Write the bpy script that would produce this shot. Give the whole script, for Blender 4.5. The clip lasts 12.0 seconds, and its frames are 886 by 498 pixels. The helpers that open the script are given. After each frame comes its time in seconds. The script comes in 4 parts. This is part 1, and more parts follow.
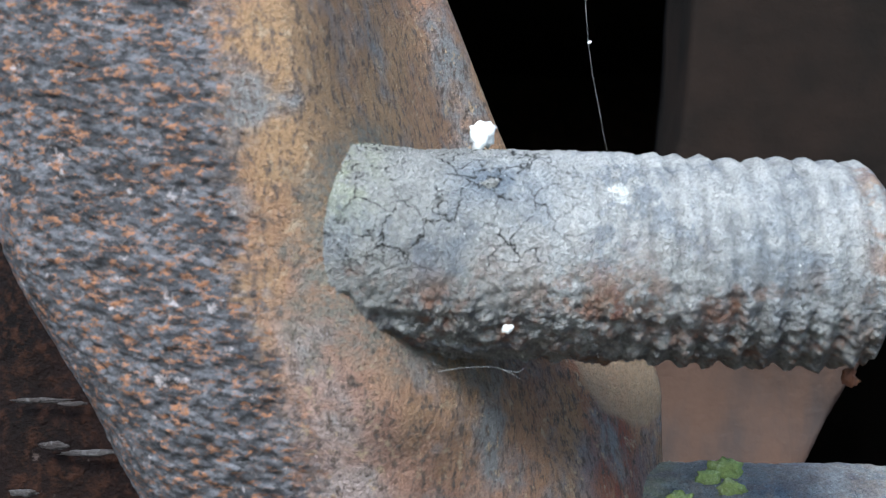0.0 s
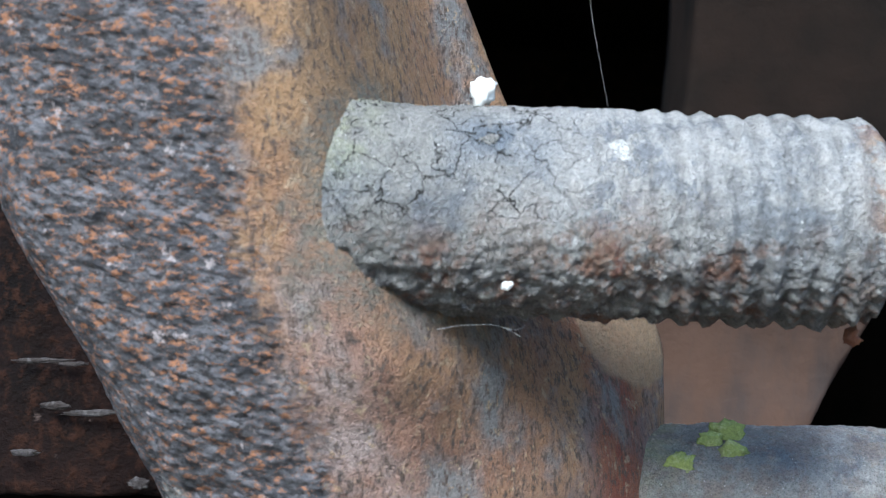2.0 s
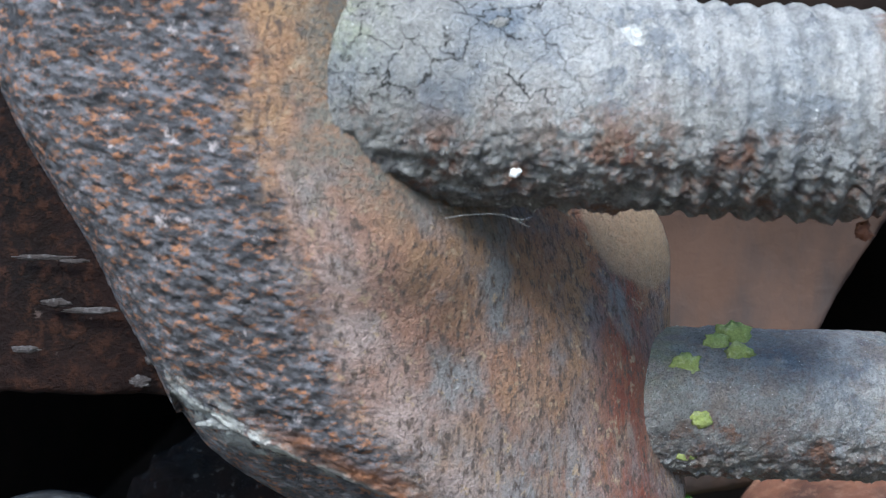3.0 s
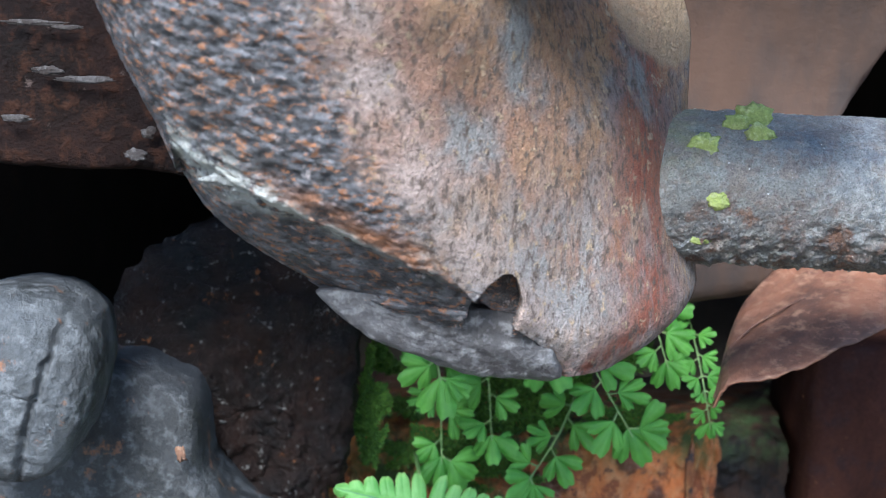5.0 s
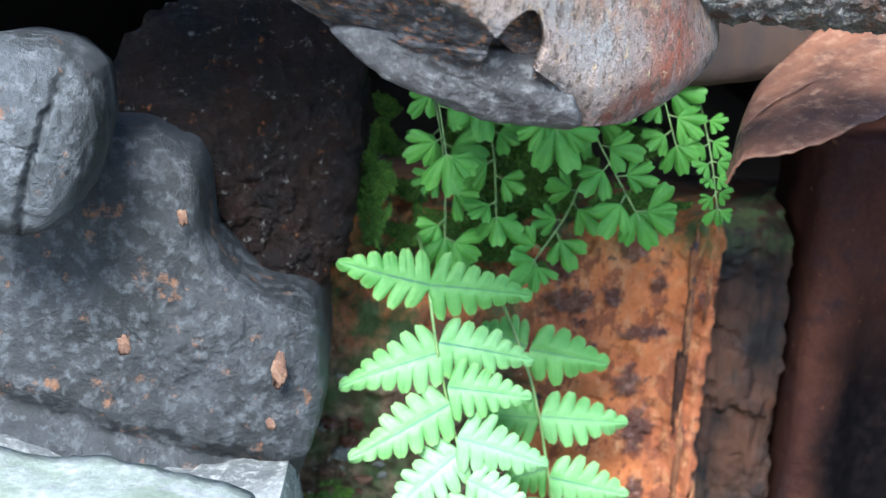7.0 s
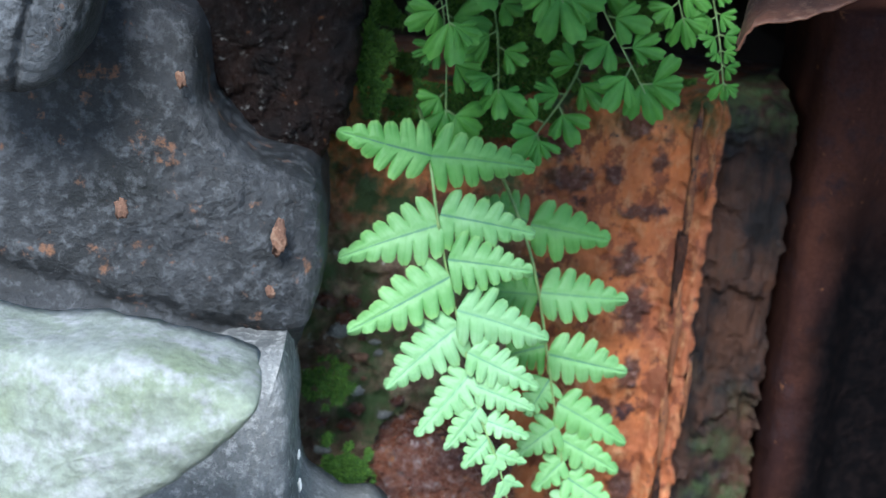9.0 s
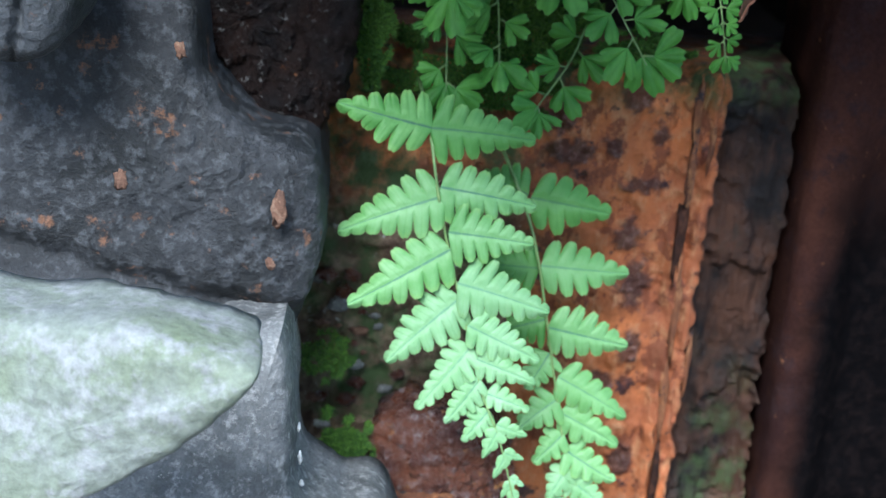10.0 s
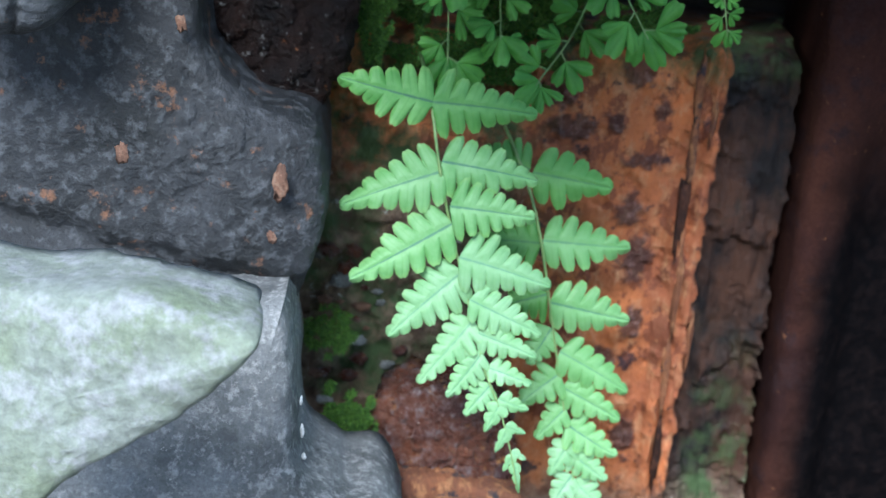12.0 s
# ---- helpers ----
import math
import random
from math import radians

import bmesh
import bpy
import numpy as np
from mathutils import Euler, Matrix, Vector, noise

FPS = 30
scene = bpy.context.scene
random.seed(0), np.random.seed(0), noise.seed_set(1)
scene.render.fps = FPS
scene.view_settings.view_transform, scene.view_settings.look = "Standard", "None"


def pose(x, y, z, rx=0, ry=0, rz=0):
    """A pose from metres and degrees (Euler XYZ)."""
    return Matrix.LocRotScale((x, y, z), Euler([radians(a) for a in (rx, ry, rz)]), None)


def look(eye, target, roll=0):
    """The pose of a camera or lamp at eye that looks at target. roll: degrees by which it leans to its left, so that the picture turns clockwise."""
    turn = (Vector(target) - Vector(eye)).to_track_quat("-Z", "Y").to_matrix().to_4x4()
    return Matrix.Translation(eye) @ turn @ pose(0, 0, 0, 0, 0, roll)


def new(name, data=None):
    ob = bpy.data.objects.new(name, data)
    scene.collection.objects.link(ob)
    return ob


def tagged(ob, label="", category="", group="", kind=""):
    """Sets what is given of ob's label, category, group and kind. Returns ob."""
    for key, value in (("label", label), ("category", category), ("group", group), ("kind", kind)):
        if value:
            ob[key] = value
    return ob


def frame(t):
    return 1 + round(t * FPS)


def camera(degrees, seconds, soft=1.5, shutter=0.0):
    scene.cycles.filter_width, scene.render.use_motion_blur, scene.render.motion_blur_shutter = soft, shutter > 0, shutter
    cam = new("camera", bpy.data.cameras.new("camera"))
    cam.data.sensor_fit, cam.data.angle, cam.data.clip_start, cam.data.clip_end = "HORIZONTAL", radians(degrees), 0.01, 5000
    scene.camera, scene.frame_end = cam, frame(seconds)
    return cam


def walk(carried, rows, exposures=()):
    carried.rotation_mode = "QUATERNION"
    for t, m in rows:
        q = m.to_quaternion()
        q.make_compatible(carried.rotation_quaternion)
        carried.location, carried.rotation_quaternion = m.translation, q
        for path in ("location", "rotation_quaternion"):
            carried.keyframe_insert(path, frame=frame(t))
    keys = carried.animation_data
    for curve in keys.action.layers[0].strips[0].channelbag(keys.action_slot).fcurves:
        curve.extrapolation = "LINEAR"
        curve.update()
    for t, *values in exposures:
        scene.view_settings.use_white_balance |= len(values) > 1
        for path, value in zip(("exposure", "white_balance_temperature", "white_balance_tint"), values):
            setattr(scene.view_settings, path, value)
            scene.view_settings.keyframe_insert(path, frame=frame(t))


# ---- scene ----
cam = camera(35.0, 12.0, soft=1.0)
cam.data.dof.use_dof = True
cam.data.dof.focus_distance = 0.158
cam.data.dof.aperture_fstop = 56.0

PATH = [
    (0.0, pose(0.00001, 0.00000, 0.30001, 90.020, 0, 0.005) @ pose(0, 0, 0, 0, 0, 0.001)),
    (0.5, pose(0.00024, 0.00007, 0.29993, 89.983, 0, 0.131) @ pose(0, 0, 0, 0, 0, -0.004)),
    (1.0, pose(0.00047, 0.00017, 0.29978, 89.895, 0, 0.228) @ pose(0, 0, 0, 0, 0, 0.017)),
    (1.5, pose(0.00074, 0.00025, 0.29946, 89.644, 0, 0.310) @ pose(0, 0, 0, 0, 0, 0.031)),
    (2.0, pose(0.00094, 0.00072, 0.29832, 88.996, 0, 0.392) @ pose(0, 0, 0, 0, 0, 0.158)),
    (2.5, pose(0.00085, 0.00157, 0.29616, 87.874, 0, 0.455) @ pose(0, 0, 0, 0, 0, 0.399)),
    (3.0, pose(0.00038, 0.00255, 0.29362, 86.474, 0, 0.387) @ pose(0, 0, 0, 0, 0, 0.736)),
    (3.2, pose(0.00010, 0.00301, 0.29264, 85.912, 0, 0.327) @ pose(0, 0, 0, 0, 0, 0.865)),
    (4.8, pose(-0.00247, 0.00717, 0.28467, 81.443, 0, -0.480) @ pose(0, 0, 0, 0, 0, 2.039)),
    (5, pose(-0.00272, 0.00746, 0.28340, 80.812, 0, -0.599) @ pose(0, 0, 0, 0, 0, 2.197)),
    (5.5, pose(-0.00332, 0.00800, 0.28075, 79.080, 0, -0.814) @ pose(0, 0, 0, 0, 0, 2.523)),
    (6, pose(-0.00410, 0.00857, 0.27753, 77.549, 0, -1.114) @ pose(0, 0, 0, 0, 0, 2.985)),
    (6.5, pose(-0.00457, 0.00932, 0.27517, 76.138, 0, -1.275) @ pose(0, 0, 0, 0, 0, 3.370)),
    (7, pose(-0.00516, 0.00958, 0.27257, 74.523, 0, -1.507) @ pose(0, 0, 0, 0, 0, 3.754)),
    (7.5, pose(-0.00588, 0.00997, 0.27000, 73.207, 0, -1.887) @ pose(0, 0, 0, 0, 0, 4.130)),
    (7.7, pose(-0.00613, 0.01006, 0.26934, 72.822, 0, -1.998) @ pose(0, 0, 0, 0, 0, 4.239)),
    (9.3, pose(-0.00776, 0.01106, 0.26544, 70.742, 0, -2.660) @ pose(0, 0, 0, 0, 0, 4.717)),
    (9.5, pose(-0.00787, 0.01115, 0.26529, 70.569, 0, -2.699) @ pose(0, 0, 0, 0, 0, 4.748)),
    (10, pose(-0.00771, 0.01118, 0.26476, 70.184, 0, -2.714) @ pose(0, 0, 0, 0, 0, 4.771)),
    (10.5, pose(-0.00749, 0.01077, 0.26391, 69.815, 0, -2.658) @ pose(0, 0, 0, 0, 0, 4.734)),
    (11, pose(-0.00730, 0.01047, 0.26345, 69.570, 0, -2.611) @ pose(0, 0, 0, 0, 0, 4.757)),
    (11.5, pose(-0.00718, 0.01052, 0.26343, 69.536, 0, -2.582) @ pose(0, 0, 0, 0, 0, 4.719)),
    (12, pose(-0.00711, 0.01042, 0.26339, 69.573, 0, -2.543) @ pose(0, 0, 0, 0, 0, 4.606)),
]
EXPOSURES = [(0.0, 1.52, 5800, 3), (2.0, 1.50, 5800, 4), (3.2, 1.50, 5780, 5), (5.0, 2.05, 5750, 5), (6.0, 2.25, 5700, 3), (7.7, 2.06, 5700, 3), (9.3, 1.38, 5600, 5), (12.0, 1.34, 5500, 5)]
walk(cam, PATH, EXPOSURES)

# ---- world and light: a bright, slightly hazy sky, soft sun from above and in front ----
SUN_AZ, SUN_EL = radians(196), radians(43)
world = bpy.data.worlds.new("sky")
world.use_nodes = True
scene.world = world
wn = world.node_tree
sky = wn.nodes.new("ShaderNodeTexSky")
sky.sky_type = 'NISHITA'
sky.sun_disc = False
sky.sun_elevation, sky.sun_rotation = SUN_EL, SUN_AZ
wn.links.new(sky.outputs[0], wn.nodes["Background"].inputs[0])
wn.nodes["Background"].inputs[1].default_value = 0.10
sun_data = bpy.data.lights.new("sun", 'SUN')
sun_data.energy, sun_data.angle, sun_data.color = 2.8, radians(26), (1.0, 0.965, 0.92)
sun = new("sun", sun_data)
sun.matrix_world = look((math.sin(SUN_AZ) * math.cos(SUN_EL), math.cos(SUN_AZ) * math.cos(SUN_EL), math.sin(SUN_EL) + 0.25), (0, 0, 0.25))

MM = 0.001


# ---- materials ----
def material(name):
    m = bpy.data.materials.new(name)
    m.use_nodes = True
    t = m.node_tree
    return m, t, t.nodes["Principled BSDF"]


def noise_node(t, co, scale, detail=6.0, rough=0.6, stretch=(1, 1, 1)):
    mp = t.nodes.new("ShaderNodeMapping")
    mp.inputs["Scale"].default_value = stretch
    t.links.new(co, mp.inputs["Vector"])
    n = t.nodes.new("ShaderNodeTexNoise")
    n.inputs["Scale"].default_value, n.inputs["Detail"].default_value, n.inputs["Roughness"].default_value = scale, detail, rough
    t.links.new(mp.outputs[0], n.inputs["Vector"])
    return n.outputs["Fac"]


def ramp(t, fac, stops):
    r = t.nodes.new("ShaderNodeValToRGB")
    while len(r.color_ramp.elements) < len(stops):
        r.color_ramp.elements.new(0.5)
    for e, (p, c) in zip(r.color_ramp.elements, stops):
        e.position, e.color = p, (*c, 1) if len(c) == 3 else c
    t.links.new(fac, r.inputs[0])
    return r.outputs[0]


def grey(a, b):
    return [(a, (0, 0, 0)), (b, (1, 1, 1))]


def mix(t, fac, a, b, blend='MIX'):
    n = t.nodes.new("ShaderNodeMix")
    n.data_type, n.blend_type = 'RGBA', blend
    for socket, v in ((n.inputs[0], fac), (n.inputs[6], a), (n.inputs[7], b)):
        if isinstance(v, (int, float)):
            socket.default_value = v
        elif isinstance(v, tuple):
            socket.default_value = (*v, 1)
        else:
            t.links.new(v, socket)
    return n.outputs[2]


def maths(t, op, a, b=0.0):
    n = t.nodes.new("ShaderNodeMath")
    n.operation = op
    for socket, v in zip(n.inputs, (a, b)):
        if isinstance(v, (int, float)):
            socket.default_value = v
        else:
            t.links.new(v, socket)
    return n.outputs[0]


def bump(t, bsdf, height, strength, distance, after=None):
    b = t.nodes.new("ShaderNodeBump")
    b.inputs["Strength"].default_value, b.inputs["Distance"].default_value = strength, distance
    t.links.new(height, b.inputs["Height"])
    if after:
        t.links.new(after, b.inputs["Normal"])
    t.links.new(b.outputs[0], bsdf.inputs["Normal"])
    return b.outputs[0]


def coords(t):
    return t.nodes.new("ShaderNodeTexCoord").outputs["Object"]


def attribute(t, name):
    a = t.nodes.new("ShaderNodeAttribute")
    a.attribute_name = name
    return a


def corroded(name, base, dark, accent, spots, scale=1.0, rough=0.75, relief=0.5, stretch=(1, 1, 1), accent_amount=(0.5, 0.62), spot_amount=(0.66, 0.7), metal=0.0, gloss=0.5):
    """Weathered metal or stone: two tones in broad clouds, an accent in grains, and small pale or rusty flecks."""
    m, t, b = material(name)
    co = coords(t)
    broad = noise_node(t, co, 90 * scale, 5, 0.62, stretch)
    fine = noise_node(t, co, 620 * scale, 7, 0.7, stretch)
    grain = noise_node(t, co, 1900 * scale, 4, 0.7, stretch)
    flecks = noise_node(t, co, 330 * scale, 6, 0.68)
    col = mix(t, ramp(t, broad, grey(0.36, 0.64)), base, dark)
    col = mix(t, ramp(t, fine, grey(*accent_amount)), col, accent)
    col = mix(t, ramp(t, flecks, grey(*spot_amount)), col, spots)
    col = mix(t, 0.55, col, ramp(t, grain, [(0.3, (0.25, 0.25, 0.25)), (0.7, (1, 1, 1))]), 'MULTIPLY')
    t.links.new(col, b.inputs["Base Color"])
    t.links.new(ramp(t, fine, [(0.3, (rough - 0.18,) * 3), (0.7, (min(1, rough + 0.15),) * 3)]), b.inputs["Roughness"])
    b.inputs["Metallic"].default_value = metal
    b.inputs["Specular IOR Level"].default_value = gloss
    n = bump(t, b, fine, relief, 0.0012)
    bump(t, b, grain, relief * 0.8, 0.0004, n)
    return m


NUT_GREY = corroded("nut_grey_iron", (0.069, 0.075, 0.085), (0.020, 0.022, 0.025), (0.125, 0.132, 0.145), (0.20, 0.095, 0.05), 0.8, 0.62, 0.7, spot_amount=(0.60, 0.68))
CAST_GREY = corroded("weathered_grey_iron", (0.040, 0.042, 0.048), (0.009, 0.010, 0.011), (0.088, 0.092, 0.10), (0.20, 0.095, 0.05), 0.8, 0.62, 0.7, spot_amount=(0.60, 0.68))
BLACK_IRON = corroded("black_crusted_iron", (0.007, 0.007, 0.008), (0.022, 0.010, 0.007), (0.16, 0.155, 0.15), (0.26, 0.10, 0.035), 1.2, 0.5, 1.0, accent_amount=(0.60, 0.66), spot_amount=(0.63, 0.69), gloss=0.15)
RUST = corroded("orange_rust", (0.30, 0.105, 0.035), (0.13, 0.045, 0.025), (0.42, 0.19, 0.08), (0.035, 0.025, 0.03), 0.8, 0.8, 0.8, (1, 1, 0.45), spot_amount=(0.56, 0.62))
DARK_RUST = corroded("dark_brown_rust", (0.078, 0.032, 0.022), (0.028, 0.014, 0.011), (0.12, 0.048, 0.028), (0.18, 0.085, 0.05), 1.0, 0.55, 0.8, (1, 1, 0.75), spot_amount=(0.63, 0.7), gloss=0.2)
# Bracket iron: brown rust below, shade painted into the upper part.
SHADE_IRON, _t, _b = material("shaded_brown_iron")
_co = coords(_t)
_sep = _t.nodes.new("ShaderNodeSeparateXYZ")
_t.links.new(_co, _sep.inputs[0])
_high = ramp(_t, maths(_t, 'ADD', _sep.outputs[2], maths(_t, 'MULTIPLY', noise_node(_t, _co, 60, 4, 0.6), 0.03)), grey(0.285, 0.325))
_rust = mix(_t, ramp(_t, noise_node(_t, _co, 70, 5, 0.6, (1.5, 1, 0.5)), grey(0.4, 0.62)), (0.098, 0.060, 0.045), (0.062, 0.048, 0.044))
_shaded = mix(_t, ramp(_t, noise_node(_t, _co, 60, 5, 0.6), grey(0.4, 0.62)), (0.015, 0.010, 0.008), (0.009, 0.007, 0.006))
_t.links.new(mix(_t, _high, _rust, _shaded), _b.inputs["Base Color"])
_b.inputs["Roughness"].default_value, _b.inputs["Specular IOR Level"].default_value = 0.85, 0.08
bump(_t, _b, noise_node(_t, _co, 300, 5, 0.65), 0.3, 0.001)
PALE_STONE = corroded("limewashed_stone", (0.28, 0.30, 0.288), (0.20, 0.245, 0.15), (0.345, 0.355, 0.352), (0.10, 0.10, 0.10), 0.45, 0.8, 0.4, spot_amount=(0.7, 0.76))
GREY_STONE = corroded("grey_stone", (0.27, 0.275, 0.275), (0.11, 0.115, 0.115), (0.40, 0.40, 0.39), (0.55, 0.55, 0.52), 1.0, 0.8, 0.6)
PATCH = corroded("rust_patch", (0.23, 0.115, 0.07), (0.12, 0.06, 0.04), (0.30, 0.18, 0.12), (0.12, 0.06, 0.04), 1.5, 0.85, 0.5)
GREY_LICHEN = corroded("grey_lichen", (0.075, 0.066, 0.068), (0.03, 0.02, 0.018), (0.13, 0.12, 0.122), (0.07, 0.04, 0.03), 1.5, 0.9, 0.7)
# Darkened brown rust: the rear plate's shade is put into its colour.
SHADE_RUST = corroded("shaded_brown_rust", (0.014, 0.007, 0.006), (0.006, 0.004, 0.004), (0.034, 0.015, 0.010), (0.07, 0.05, 0.045), 0.9, 0.6, 0.8, gloss=0.08)
LUMP_RUST = corroded("scaled_purple_rust", (0.060, 0.030, 0.033), (0.17, 0.060, 0.032), (0.30, 0.25, 0.26), (0.42, 0.20, 0.07), 1.1, 0.30, 1.0, accent_amount=(0.55, 0.66), spot_amount=(0.6, 0.68))
PALE_LICHEN = corroded("pale_lichen", (0.46, 0.48, 0.48), (0.30, 0.30, 0.29), (0.58, 0.59, 0.58), (0.14, 0.11, 0.09), 1.6, 0.9, 0.9)
LIP_IRON = corroded("lip_iron", (0.088, 0.082, 0.088), (0.040, 0.036, 0.038), (0.16, 0.155, 0.16), (0.16, 0.12, 0.06), 1.2, 0.55, 0.5)
# Near-black for the added box: the cavity's darkness is put into its colour.
CAVITY_BLACK = corroded("cavity_black_iron", (0.022, 0.017, 0.015), (0.010, 0.009, 0.008), (0.03, 0.022, 0.018), (0.05, 0.03, 0.02), 0.2, 0.9, 0.4, gloss=0.08)
SOIL = corroded("dark_soil", (0.06, 0.045, 0.03), (0.03, 0.022, 0.016), (0.10, 0.07, 0.05), (0.15, 0.12, 0.1), 0.3, 0.95, 0.6)


# ---- mesh helpers ----
def link(name, verts, faces, mat, parent=None, label="", smooth=True):
    me = bpy.data.meshes.new(name)
    me.from_pydata([tuple(v) for v in verts], [], faces)
    me.update()
    if smooth:
        me.polygons.foreach_set("use_smooth", [True] * len(me.polygons))
    if mat:
        me.materials.append(mat)
    ob = new(name, me)
    if parent:
        ob.parent = parent
    if label:
        tagged(ob, label)
    return ob


def base(name):
    """An Empty at a thing's base; its parts keep their own world coordinates."""
    ob = new(name)
    ob.empty_display_size = 0.01
    return ob


def fractal(p, scale, octaves=4, seed=0.0):
    return noise.fractal(Vector((p[0] * scale + seed, p[1] * scale + seed * 1.7, p[2] * scale - seed)), 1.0, 2.0, octaves)


def closed_curve(points, n):
    """A smooth closed line through the given corners, n steps long."""
    pts = [Vector(p) for p in points]
    k, out = len(pts), []
    for i in range(n):
        f = i * k / n
        j = int(f)
        u = f - j
        a, b, c, d = (pts[(j + q) % k] for q in (-1, 0, 1, 2))
        out.append(0.5 * (2 * b + (c - a) * u + (2 * a - 5 * b + 4 * c - d) * u * u + (3 * b - a - 3 * c + d) * u ** 3))
    return out


def open_curve(points, n):
    pts = [Vector(p) for p in points]
    pts = [2 * pts[0] - pts[1]] + pts + [2 * pts[-1] - pts[-2]]
    k, out = len(pts) - 3, []
    for i in range(n):
        f = min(i * k / (n - 1), k - 1e-6)
        j = int(f)
        u = f - j
        a, b, c, d = pts[j:j + 4]
        out.append(0.5 * (2 * b + (c - a) * u + (2 * a - 5 * b + 4 * c - d) * u * u + (3 * b - a - 3 * c + d) * u ** 3))
    return out


def lump(name, outline, bulge, back, mat, seed, rough=0.6, power=2.5, around=140, rings=40, parent=None, label="", grooves=(), scale=0.16):
    """A solid stone or casting: its outline in millimetres, domed towards -y by bulge, with a body going back."""
    rim = closed_curve(outline, around)
    mid = sum(rim, Vector()) / len(rim)
    verts, faces = [], []
    levels = [(1.0 - 0.06 * (1 - j / 5), back * (1 - j / 5)) for j in range(5)]
    for j in range(rings):
        s = 1 - j / rings
        levels.append((s, -bulge * (1 - s ** power) ** (1 / power)))
    for s, dy in levels:
        for p in rim:
            q = mid + (p - mid) * s
            q.y = p.y * s + mid.y * (1 - s) + dy
            d = 1.0 * fractal(q, scale, 5, seed) * rough + 0.35 * fractal(q, scale * 5, 3, seed + 3) * rough
            out = (q - mid)
            out.y -= bulge * 0.6
            q = q + out.normalized() * d
            for gx, gz, ux, uz, width, depth in grooves:
                off = abs((q.x - gx) * uz - (q.z - gz) * ux + 0.6 * fractal(q, 0.4, 2, 9))
                if off < width and dy < 0:
                    q.y += depth * (1 - off / width)
            verts.append(q * MM)
    for j in range(len(levels) - 1):
        for i in range(around):
            a, b = j * around + i, j * around + (i + 1) % around
            faces.append((a, a + around, b + around, b))
    last = (len(levels) - 1) * around
    verts.append(sum((verts[last + i] for i in range(around)), Vector()) / around)
    faces += [(last + i, len(verts) - 1, last + (i + 1) % around) for i in range(around)]
    faces.append(tuple(range(around)))
    return link(name, verts, faces, mat, parent, label)


def smoothstep(a, b, x):
    x = min(1.0, max(0.0, (x - a) / (b - a)))
    return x * x * (3 - 2 * x)


def rod(name, axis, radius, mat, parent=None, label="", around=8, taper=0.5):
    """A thin round strand along a curve given in millimetres."""
    pts = open_curve(axis, 24)
    verts, faces = [], []
    for j, p in enumerate(pts):
        ahead = (pts[min(j + 1, 23)] - pts[max(j - 1, 0)]).normalized()
        u = ahead.cross(Vector((0.3, 1, 0.1))).normalized()
        w = ahead.cross(u)
        r = radius * (1 - (1 - taper) * j / 23)
        for i in range(around):
            a = 2 * math.pi * i / around
            verts.append((p + (u * math.cos(a) + w * math.sin(a)) * r) * MM)
    for j in range(23):
        for i in range(around):
            a, b = j * around + i, j * around + (i + 1) % around
            faces.append((a, b, b + around, a + around))
    faces += [tuple(range(around))[::-1], tuple(range(23 * around, 24 * around))]
    return link(name, verts, faces, mat, parent, label)


# ---- the place: ground, added box that keeps the cavity dark, rust-eaten wall ----
def box(name, lo, hi, mat, label, kind="structure"):
    verts = [Vector((x, y, z)) * MM for x in (lo[0], hi[0]) for y in (lo[1], hi[1]) for z in (lo[2], hi[2])]
    faces = [(0, 1, 3, 2), (4, 6, 7, 5), (0, 4, 5, 1), (2, 3, 7, 6), (0, 2, 6, 4), (1, 5, 7, 3)]
    ob = link(name, verts, faces, mat, smooth=False)
    return tagged(ob, label, kind=kind)


ground_verts = [Vector((x, y, 0.10)) for x, y in ((-60, -60), (60, -60), (60, 60), (-60, 60))]
tagged(link("ground", ground_verts, [(0, 1, 2, 3)], SOIL, smooth=False), "dark bare soil under the rusted machine", kind="structure")
# Box added behind the flange; its unseen sides and cover block light.
box("wall_back", (-200, 1300, 100), (260, 1312, 460), CAVITY_BLACK, "added near-black wall deep behind the flange, closing the dark cavity")
box("wall_left", (-212, 265, 100), (-200, 1312, 460), CAVITY_BLACK, "added near-black side wall keeping light out of the cavity")
box("wall_right", (260, 265, 100), (272, 1312, 460), CAVITY_BLACK, "added near-black side wall keeping light out of the cavity")
box("ceiling", (-212, 265, 460), (272, 1312, 472), CAVITY_BLACK, "added near-black cover keeping light out of the cavity")


